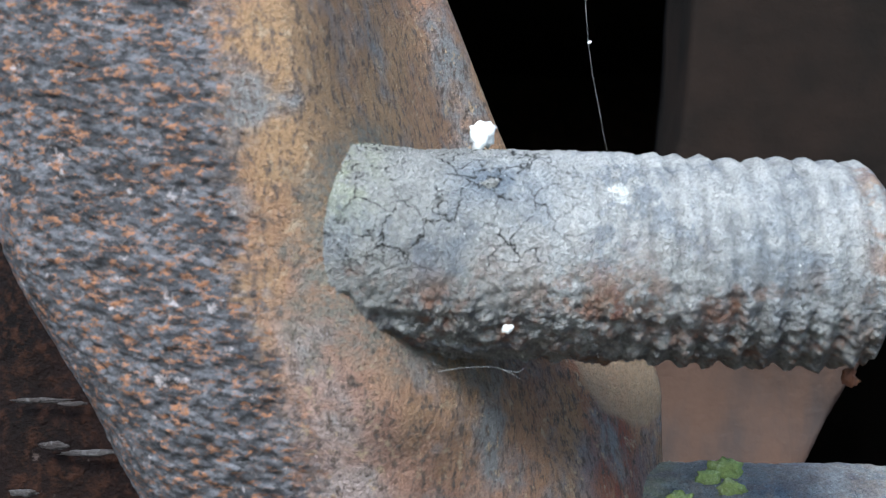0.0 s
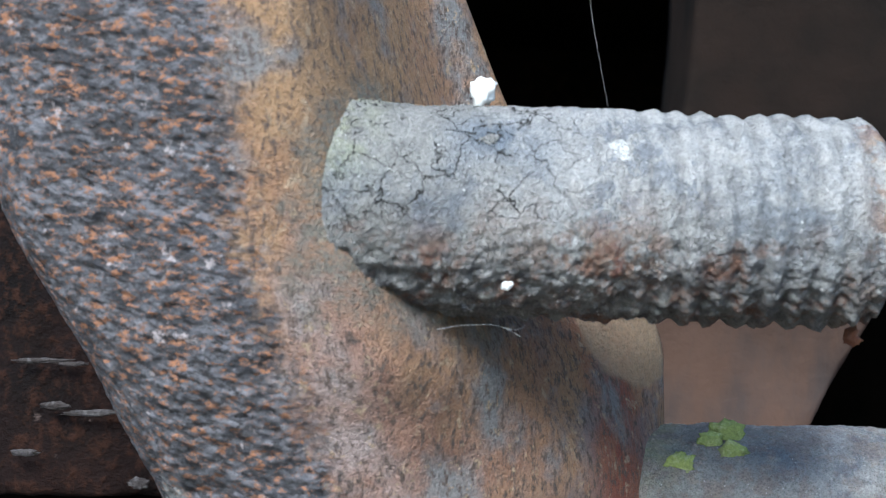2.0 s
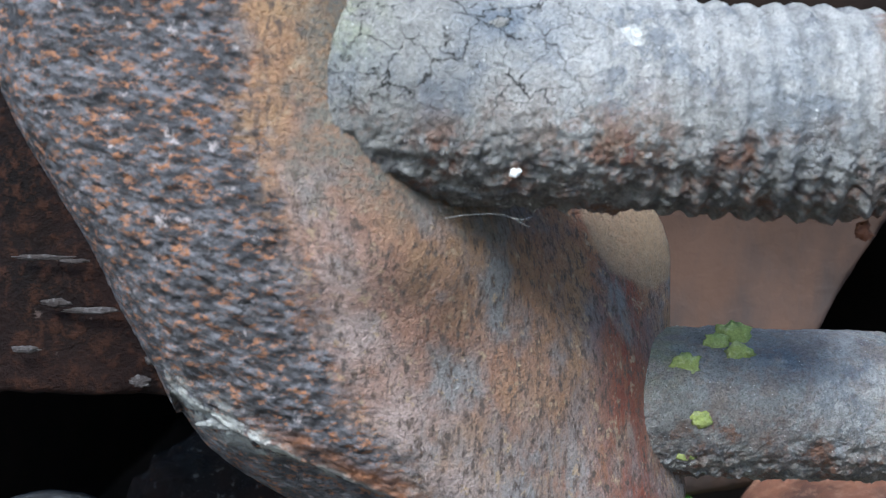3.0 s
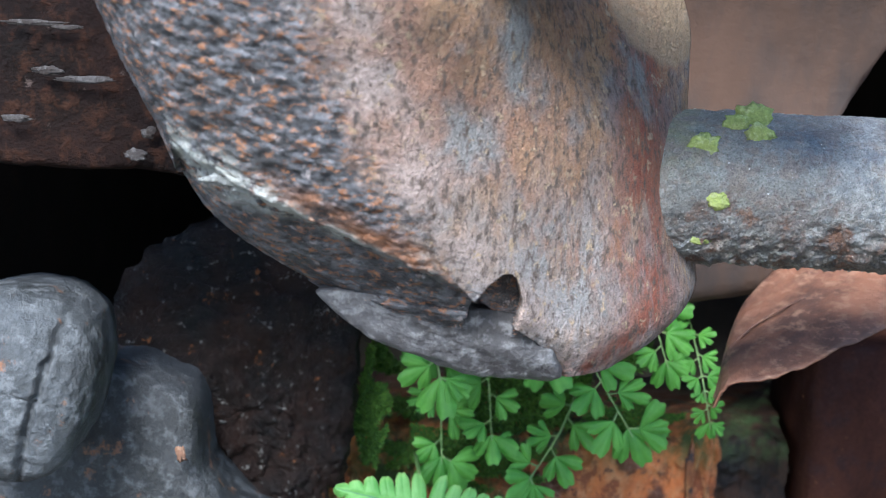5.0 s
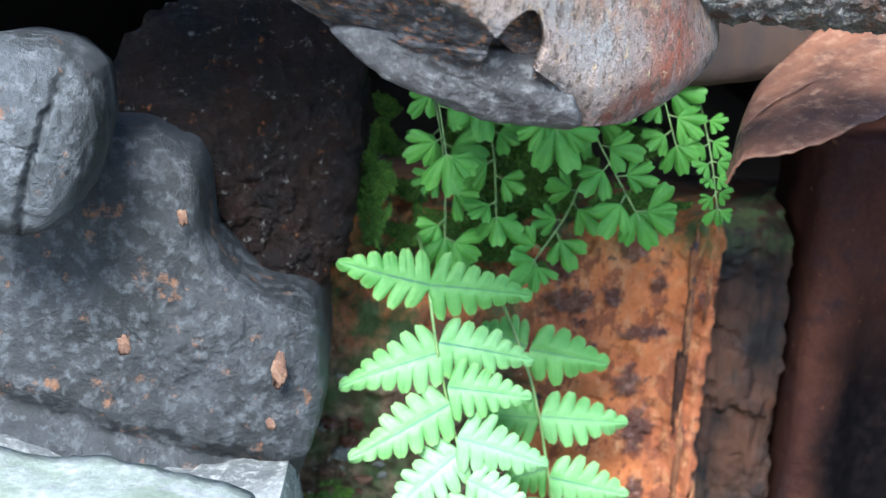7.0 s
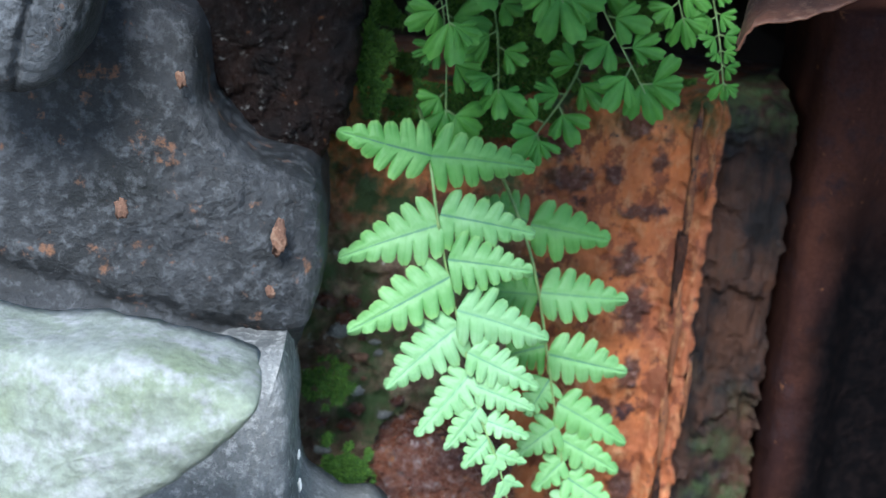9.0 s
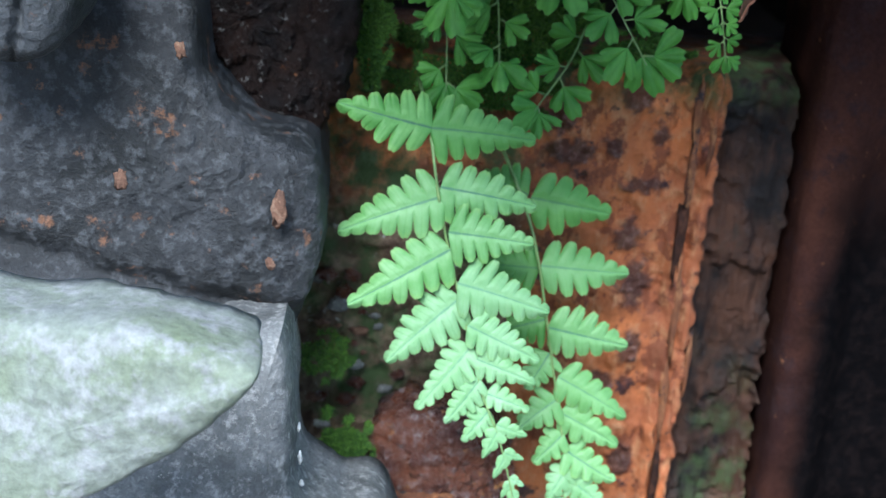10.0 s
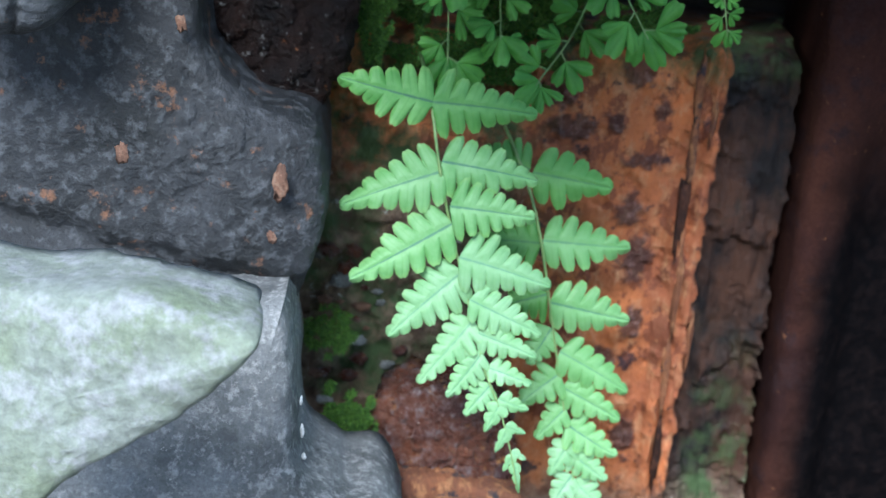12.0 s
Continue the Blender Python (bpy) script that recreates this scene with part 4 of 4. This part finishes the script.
# ---- ferns ----
def fern_material(name, light, deep, vein):
    m, t, b = material(name)
    co = coords(t)
    uv = t.nodes.new("ShaderNodeUVMap")
    sep = t.nodes.new("ShaderNodeSeparateXYZ")
    t.links.new(uv.outputs[0], sep.inputs[0])
    u, v = sep.outputs[0], maths(t, 'ABSOLUTE', maths(t, 'SUBTRACT', sep.outputs[1], 0.5))
    col = mix(t, ramp(t, noise_node(t, co, 220, 4, 0.6), grey(0.35, 0.65)), light, deep)
    side = maths(t, 'ABSOLUTE', maths(t, 'SUBTRACT', maths(t, 'FRACT', u), 0.5))
    side = ramp(t, side, [(0.0, (1, 1, 1)), (0.09, (0, 0, 0))])
    rib = ramp(t, v, [(0.0, (1, 1, 1)), (0.014, (0.7, 0.7, 0.7)), (0.032, (0, 0, 0))])
    col = mix(t, maths(t, 'MULTIPLY', side, 0.35), col, deep)
    col = mix(t, rib, col, vein)
    edge = ramp(t, v, grey(0.40, 0.5))
    col = mix(t, maths(t, 'MULTIPLY', edge, 0.35), col, (0.30, 0.46, 0.12))
    info = t.nodes.new("ShaderNodeObjectInfo")
    col = mix(t, maths(t, 'MULTIPLY', info.outputs["Random"], 0.45), col, deep)
    t.links.new(col, b.inputs["Base Color"])
    b.inputs["Roughness"].default_value = 0.5
    b.inputs["Specular IOR Level"].default_value = 0.35
    tr = t.nodes.new("ShaderNodeBsdfTranslucent")
    t.links.new(mix(t, 0.5, col, (0.30, 0.55, 0.08)), tr.inputs["Color"])
    ms = t.nodes.new("ShaderNodeMixShader")
    ms.inputs[0].default_value = 0.15
    t.links.new(b.outputs[0], ms.inputs[1])
    t.links.new(tr.outputs[0], ms.inputs[2])
    t.links.new(ms.outputs[0], t.nodes["Material Output"].inputs["Surface"])
    bump(t, b, mix(t, 0.15, noise_node(t, co, 900, 4, 0.6), side), 0.3, 0.0005)
    return m


# One fern in three greens: shaded upper and lit lower pinnae, by colour.
FERN_SHADED = fern_material("shaded_fern_green", (0.175, 0.38, 0.11), (0.09, 0.26, 0.055), (0.04, 0.12, 0.08))
FERN = fern_material("fern_green", (0.24, 0.45, 0.19), (0.14, 0.33, 0.10), (0.055, 0.16, 0.11))
FERN_LIT = fern_material("lit_fern_green", (0.30, 0.49, 0.275), (0.18, 0.37, 0.15), (0.08, 0.21, 0.15))
FERN_DEEP = fern_material("young_fern_green", (0.14, 0.37, 0.06), (0.06, 0.21, 0.028), (0.09, 0.26, 0.08))
STALK, _t, _b = material("fern_stalk")
_t.links.new(ramp(_t, noise_node(_t, coords(_t), 500, 4, 0.6), [(0.3, (0.12, 0.22, 0.07)), (0.7, (0.24, 0.34, 0.12))]), _b.inputs["Base Color"])
_b.inputs["Roughness"].default_value = 0.45


def leaf_mesh(name, verts, faces, uvs, mat, parent):
    ob = link(name, verts, faces, mat, parent)
    layer = ob.data.uv_layers.new(name="leaf")
    for loop in ob.data.loops:
        layer.data[loop.index].uv = uvs[loop.vertex_index]
    return ob


def pinna(a, b, half, lobes, mat, parent, seed):
    """One leaflet from a to b (millimetres): rounded, toothed lobes parted by narrow cuts, leaning towards the tip."""
    rng = random.Random(seed)
    a, b = Vector(a), Vector(b)
    ahead = b - a
    length = ahead.length
    ahead.normalize()
    front = Vector((rng.uniform(-0.12, 0.12), -1, 0.35 + rng.uniform(-0.15, 0.2))).normalized()
    side = front.cross(ahead).normalized()
    front = ahead.cross(side).normalized()
    ns, nw = lobes * 16, 7
    bend = rng.uniform(-0.05, 0.05)
    size = [[rng.uniform(0.84, 1.12) for _ in range(lobes + 1)] for _ in range(2)]
    tilt = [[rng.uniform(-1, 1) for _ in range(lobes + 1)] for _ in range(2)]
    shift = [rng.uniform(-0.03, 0.03) for _ in range(2)]
    wide = 2 * nw + 1
    verts, faces, uvs = [], [], []
    for i in range(ns + 1):
        s = i / ns
        env = (0.86 + 0.14 * smoothstep(0, 0.12, s)) * (1 - 0.80 * (0.55 * s + 0.45 * smoothstep(0.1, 1.0, s))) * max(0.0, 1 - s ** 12) ** 0.5
        k = s * lobes
        cell = min(int(k), lobes - 1)
        f = k - cell
        c = abs(2 * f - 1)
        cut = 0.60 * (1 - 0.45 * s)
        finger = (1 - cut) + cut * max(0.0, 1 - c ** 2.6) ** 0.55
        tooth = 1 + 0.018 * math.cos(6 * math.pi * f) * (1 - c ** 3)
        for w in range(-nw, nw + 1):
            v = w / nw
            hand = 1 if v > 0 else 0
            h = half * env * finger * tooth * (1 + (size[hand][cell] - 1) * (1 - c ** 4))
            off = v * h
            slant = 0.20 + 0.42 * s
            along = s * length * 0.93 + abs(off) * slant + shift[hand] * half * abs(v)
            puff = (1 - c * c) * math.sin(math.pi * min(1.0, abs(v) * 0.85 + 0.1))
            rise = 0.022 * half * env * puff + 0.16 * half * tilt[hand][cell] * v * v * (1 - c * c)
            rise -= 0.16 * half * v * v + 0.05 * half * math.exp(-(v / 0.13) ** 2)
            rise += bend * half * math.sin(3 * s) - 0.09 * length * s * s
            verts.append((a + ahead * along + side * (off + 0.25 * length * math.sin(math.pi * s) * bend) + front * rise) * MM)
            uvs.append((k, 0.5 + 0.5 * v))
    for i in range(ns):
        for w in range(wide - 1):
            q = i * wide + w
            faces.append((q, q + 1, q + wide + 1, q + wide))
    return leaf_mesh("pinna", verts, faces, uvs, mat, parent)


def fan_leaflet(a, way, reach, lobes, mat, parent, seed):
    """A wedge-shaped young leaflet, its outer edge cut into a few blunt, toothed lobes."""
    rng = random.Random(seed)
    a, way = Vector(a), Vector(way).normalized()
    front = Vector((rng.uniform(-0.4, 0.4), -1, 0.35 + rng.uniform(-0.35, 0.35))).normalized()
    side = front.cross(way).normalized()
    front = way.cross(side).normalized()
    spread = radians(rng.uniform(62, 82))
    around, out = lobes * 16, 8
    size = [rng.uniform(0.6, 1.15) for _ in range(lobes)]
    tilt = [rng.uniform(-1, 1) for _ in range(lobes)]
    verts, faces, uvs = [], [], []
    for i in range(around + 1):
        g = i / around
        th = spread * (2 * g - 1)
        k = g * lobes
        cell = min(int(k), lobes - 1)
        f = k - cell
        c = abs(2 * f - 1)
        edge = 0.42 + 0.58 * size[cell] * max(0.0, 1 - c ** 2.8) ** 0.6 + 0.04 * math.cos(6 * math.pi * f) * (1 - c ** 3)
        r = reach * edge * (0.74 + 0.26 * math.cos(th))
        for w in range(out + 1):
            u = w / out
            rise = 0.04 * reach * math.sin(math.pi * u) * (1 - c * c) - 0.14 * reach * u * u + 0.12 * reach * tilt[cell] * u * u * (1 - c * c)
            verts.append((a + (way * math.cos(th) + side * math.sin(th)) * r * u + front * rise) * MM)
            uvs.append((k, 0.62 + 0.3 * u))
    for i in range(around):
        for w in range(out):
            q = i * (out + 1) + w
            faces.append((q, q + out + 1, q + out + 2, q + 1))
    return leaf_mesh("leaflet", verts, faces, uvs, mat, parent)


frond = tagged(base("fern_frond"), "pale green fern frond hanging before the rust", "fern", group="fern fronds")
rod("rachis", ((-3.6, 219.1, 216.7), (-2.0, 203.4, 214.2), (-0.2, 200.5, 205.3), (2.1, 199.4, 196.5), (5.0, 196.5, 187.4), (7.9, 193.6, 178.2), (10.9, 192.0, 171.8), (13.0, 190.4, 165.7), (14.6, 189.6, 159.5)), 0.28, STALK, frond, "thin green stalk", taper=0.35)
for k, (a, b, half, lobes) in enumerate((
        ((-1.5, 201.6, 213.9), (-15.7, 200.4, 217.2), 2.6, 7), ((-1.8, 201.6, 213.9), (14.4, 201.4, 213.1), 2.6, 8),
        ((0.9, 200.4, 204.5), (-15.0, 198.0, 198.7), 2.7, 8), ((0.2, 200.6, 205.7), (15.3, 200.2, 203.8), 2.7, 8),
        ((2.3, 198.6, 197.2), (-12.8, 194.1, 188.9), 2.7, 8), ((1.7, 198.1, 199.9), (14.7, 196.8, 199.3), 2.5, 8),
        ((4.2, 196.9, 190.6), (-6.6, 192.4, 181.0), 2.6, 8), ((3.5, 196.3, 193.0), (17.9, 194.8, 189.7), 2.6, 8),
        ((6.3, 195.3, 184.0), (-1.7, 190.9, 174.9), 2.3, 7), ((5.4, 194.7, 187.3), (16.8, 192.9, 182.9), 2.3, 7),
        ((7.8, 193.8, 179.5), (2.9, 190.9, 172.9), 1.9, 6), ((7.0, 194.2, 182.4), (16.2, 192.4, 179.6), 1.9, 6),
        ((9.5, 193.3, 174.9), (5.7, 190.7, 170.7), 1.6, 5), ((8.8, 193.6, 177.4), (15.6, 191.9, 175.8), 1.5, 5),
        ((11.0, 192.1, 172.7), (8.9, 190.5, 168.1), 1.2, 3), ((10.6, 192.2, 173.2), (15.4, 191.3, 171.9), 1.1, 3),
        ((12.3, 190.8, 169.1), (10.7, 190.2, 165.1), 0.8, 2), ((11.9, 190.8, 169.5), (15.3, 190.9, 168.3), 0.75, 2),
        ((13.4, 190.3, 165.2), (12.1, 189.9, 162.3), 0.6, 2), ((13.1, 190.4, 165.7), (15.6, 190.3, 164.5), 0.6, 2),
        ((13.6, 190.2, 164.0), (14.9, 189.5, 158.8), 0.6, 3))):
    pinna(a, b, half * (1.85 if k < 8 else 1.55), lobes - (k < 8), FERN_SHADED if k < 2 else FERN if k < 6 else FERN_LIT, frond, 100 + k)

frond = tagged(base("fern_frond"), "second green fern frond close against the rusty plate", "fern", group="fern fronds")
rod("rachis", ((9.9, 220.2, 206.7), (11.5, 214.5, 204.3), (14.4, 211.1, 198.1), (16.6, 210.2, 190.9), (18.9, 209.9, 180.9), (21.4, 209.3, 169.8), (23.7, 208.0, 159.7), (25.5, 206.9, 151.2), (27.3, 206.2, 139.2)), 0.3, STALK, frond, "thin green stalk", taper=0.4)
for k, (a, b, half, lobes) in enumerate((
        ((14.3, 211.5, 201.6), (27.4, 210.2, 200.1), 3.0, 6), ((14.1, 213.3, 201.4), (6.4, 214.2, 204.0), 2.4, 5),
        ((16.8, 210.3, 191.3), (31.3, 209.2, 191.4), 2.7, 7), ((16.8, 211.9, 190.3), (7.8, 211.6, 190.7), 2.6, 6),
        ((18.8, 209.9, 181.4), (32.4, 208.5, 179.3), 2.7, 7), ((18.6, 211.8, 182.0), (11.8, 211.2, 179.9), 2.4, 5),
        ((19.6, 210.3, 177.0), (16.1, 208.3, 170.9), 2.1, 5),
        ((21.2, 209.8, 173.3), (33.2, 206.9, 167.9), 2.6, 7), ((21.6, 209.3, 169.8), (14.8, 206.5, 164.7), 2.2, 5),
        ((22.1, 209.1, 167.5), (32.1, 206.2, 163.2), 2.4, 6), ((23.0, 208.6, 164.1), (18.2, 206.0, 159.6), 1.9, 4),
        ((23.4, 208.3, 161.5), (32.1, 205.4, 157.5), 2.2, 6), ((24.1, 207.9, 158.8), (21.0, 205.2, 153.4), 1.8, 4),
        ((24.4, 207.7, 156.9), (30.5, 204.8, 153.3), 2.0, 5), ((25.1, 207.2, 153.1), (21.8, 204.6, 148.3), 1.8, 4),
        ((25.4, 207.1, 152.2), (31.6, 204.0, 147.7), 1.8, 5), ((26.1, 206.6, 148.4), (23.4, 204.0, 143.6), 1.5, 4),
        ((26.2, 206.5, 147.4), (31.1, 203.4, 143.4), 1.5, 4), ((26.7, 206.1, 144.6), (27.9, 203.1, 135.9), 1.3, 4))):
    pinna(a, b, half * (1.8 if k < 6 else 1.6), lobes - (lobes > 5), FERN_SHADED if k in (0, 1, 3, 5) else FERN if k < 12 else FERN_LIT, frond, 200 + k)


def small_frond(points, size, pairs, seed):
    """A young fern frond with a few broad, deeply cut leaflets along a thin stalk."""
    rng = random.Random(seed)
    thing = tagged(base("young_fern"), "small young fern frond growing out of the moss", "fern", group="young ferns")
    rod("rachis", points, 0.2, STALK, thing, "thin green stalk", taper=0.5)
    line = open_curve(points, 40)
    for k in range(pairs):
        f = 0.35 + 0.55 * k / max(1, pairs - 1)
        for sign in (-1, 1):
            n = int((f + 0.05 * sign) * 39)
            p = line[n]
            ahead = (line[min(39, n + 2)] - line[n - 2]).normalized()
            across = ahead.cross(Vector((0, 1, 0))).normalized()
            way = (across * sign + ahead * rng.uniform(0.3, 0.9) + Vector((0, rng.uniform(-0.5, 0.1), 0))).normalized()
            r = size * 0.98 * (1 - 0.3 * k / pairs) * rng.uniform(0.8, 1.15)
            foot = p + way * r * 0.32
            rod("leaf_stalk", (p, p + way * r * 0.18, foot), 0.14, STALK, thing, around=5, taper=0.8)
            fan_leaflet(foot, way, r, rng.choice((3, 3, 4)), FERN_DEEP, thing, seed * 50 + 2 * k + (sign > 0))
    tip = (line[39] - line[33]).normalized()
    fan_leaflet(line[37], tip, size * 1.1, 3, FERN_DEEP, thing, seed * 50 + 40)


small_frond(((-10.7, 233.3, 253.5), (-3.1, 217.7, 241.5), (0.0, 209.7, 230.1)), 6.0, 3, 1)
small_frond(((-2.6, 231.7, 237.3), (-0.3, 222.9, 227.7), (0.6, 217.5, 215.5)), 6.0, 3, 2)
small_frond(((4.1, 232.5, 241.2), (7.1, 221.6, 230.2), (8.1, 215.6, 219.9)), 4.6, 3, 3)
small_frond(((23.2, 231.7, 227.0), (19.2, 221.1, 220.8), (13.6, 213.3, 214.4)), 5.2, 3, 4)
small_frond(((15.5, 233.8, 247.1), (21.7, 216.2, 234.7), (28.9, 210.4, 223.1)), 6.4, 4, 5)
small_frond(((37.3, 234.9, 246.9), (39.5, 219.0, 233.9), (41.6, 215.8, 223.2)), 3.0, 6, 6)
small_frond(((7.6, 234.0, 251.5), (11.5, 218.7, 243.3), (16.0, 213.1, 234.7)), 6.0, 3, 7)
small_frond(((26.8, 235.1, 252.9), (31.3, 222.6, 242.7), (34.8, 217.6, 232.1)), 5.0, 4, 8)
small_frond(((-1.3, 233.8, 254.2), (2.1, 218.7, 247.4), (4.2, 213.0, 239.5)), 6.5, 3, 9)
small_frond(((19.5, 235.1, 255.7), (22.5, 220.1, 250.4), (25.2, 214.4, 241.7)), 6.0, 3, 10)


# ---- moss ----
MOSS, _t, _b = material("moss_green")
_info = _t.nodes.new("ShaderNodeNewGeometry")
_t.links.new(mix(_t, _info.outputs["Random Per Island"], (0.022, 0.075, 0.010), (0.115, 0.23, 0.03)), _b.inputs["Base Color"])
_b.inputs["Roughness"].default_value = 0.7


def moss(label, middle, radii, count, length, seed, lean=(0, -1, 0.3)):
    """A cushion of moss: a low uneven mound with many short leafy tips."""
    rng = random.Random(seed)
    verts, faces = [], []
    mid, lean = Vector(middle), Vector(lean).normalized()
    for _ in range(count):
        while True:
            u, v = rng.uniform(-1, 1), rng.uniform(-1, 1)
            d = u * u + v * v
            if d < (0.6 + 1.1 * noise.noise(Vector((u * 2.6 + seed, v * 2.6, 0)))):
                break
        p = mid + Vector((u * radii[0], -radii[1] * (1 - min(1, d)) ** 0.5 + rng.uniform(0, 0.6), v * radii[2]))
        way = (lean + Vector((u * 0.6 + rng.gauss(0, 0.5), rng.gauss(0, 0.3), v * 0.5 + rng.gauss(0, 0.5)))).normalized()
        s = length * rng.uniform(0.5, 1.3)
        side = way.cross(Vector((rng.random(), rng.random(), rng.random()))).normalized() * s * 0.22
        up = way.cross(side)
        k = len(verts)
        verts += [(p + q) * MM for q in (side, -side, up * 0.9 + way * s * 0.3, way * s)]
        faces += [(k, k + 2, k + 3), (k + 2, k + 1, k + 3), (k + 1, k, k + 3)]
    ob = link("moss", verts, faces, MOSS, smooth=False)
    return tagged(ob, label, "moss", kind="stuff")


moss("dark green moss cushion under the young ferns", (11.5, 233.2, 228.5), (23, 6, 14), 15000, 1.3, 3)
moss("dark green moss on the plate's edge", (30.5, 227.5, 221.1), (9, 2.4, 3.6), 3200, 0.9, 4)
moss("bright green moss strip beside the black casting", (-10.6, 219.8, 223.2), (3.0, 2.2, 10), 4200, 1.0, 5)
moss("bright green moss tuft at the grey stone", (-11.4, 207.3, 161.5), (5.2, 2.8, 5.4), 6500, 1.0, 6)
moss("thin dark moss beside the stone", (-15.1, 214.8, 172.4), (4.6, 1.4, 5), 1900, 0.9, 7)
moss("thin moss at the foot of the stone", (-10.0, 205.9, 152.3), (5, 1.4, 2.4), 1500, 0.8, 8)
moss("dark moss creeping down the top of the rusty plate", (4.0, 226.0, 214.5), (15, 2.0, 6.5), 9000, 0.8, 9)
moss("thin olive moss between the stone and the rust lump", (-8.0, 213.0, 152.5), (4.0, 1.4, 6.0), 2600, 0.7, 10)


# ---- crumbled stone beside the moss ----
rng = random.Random(77)
for k in range(54):
    x, z = rng.uniform(-18.0, -2.0), rng.uniform(138, 182)
    size = rng.uniform(0.5, 1.7)
    mat, label = ((GREY_STONE, "small pale flake of crumbled stone"), (LUMP_RUST, "dark crumb of rusty scale"), (PATCH, "brown crumb of rust"))[k % 3]
    crumb("chip", (x, 227.6 - 0.4 * size, z), (size, size * 0.7, size * rng.uniform(0.5, 0.9)), mat, 300 + k, plate, label)
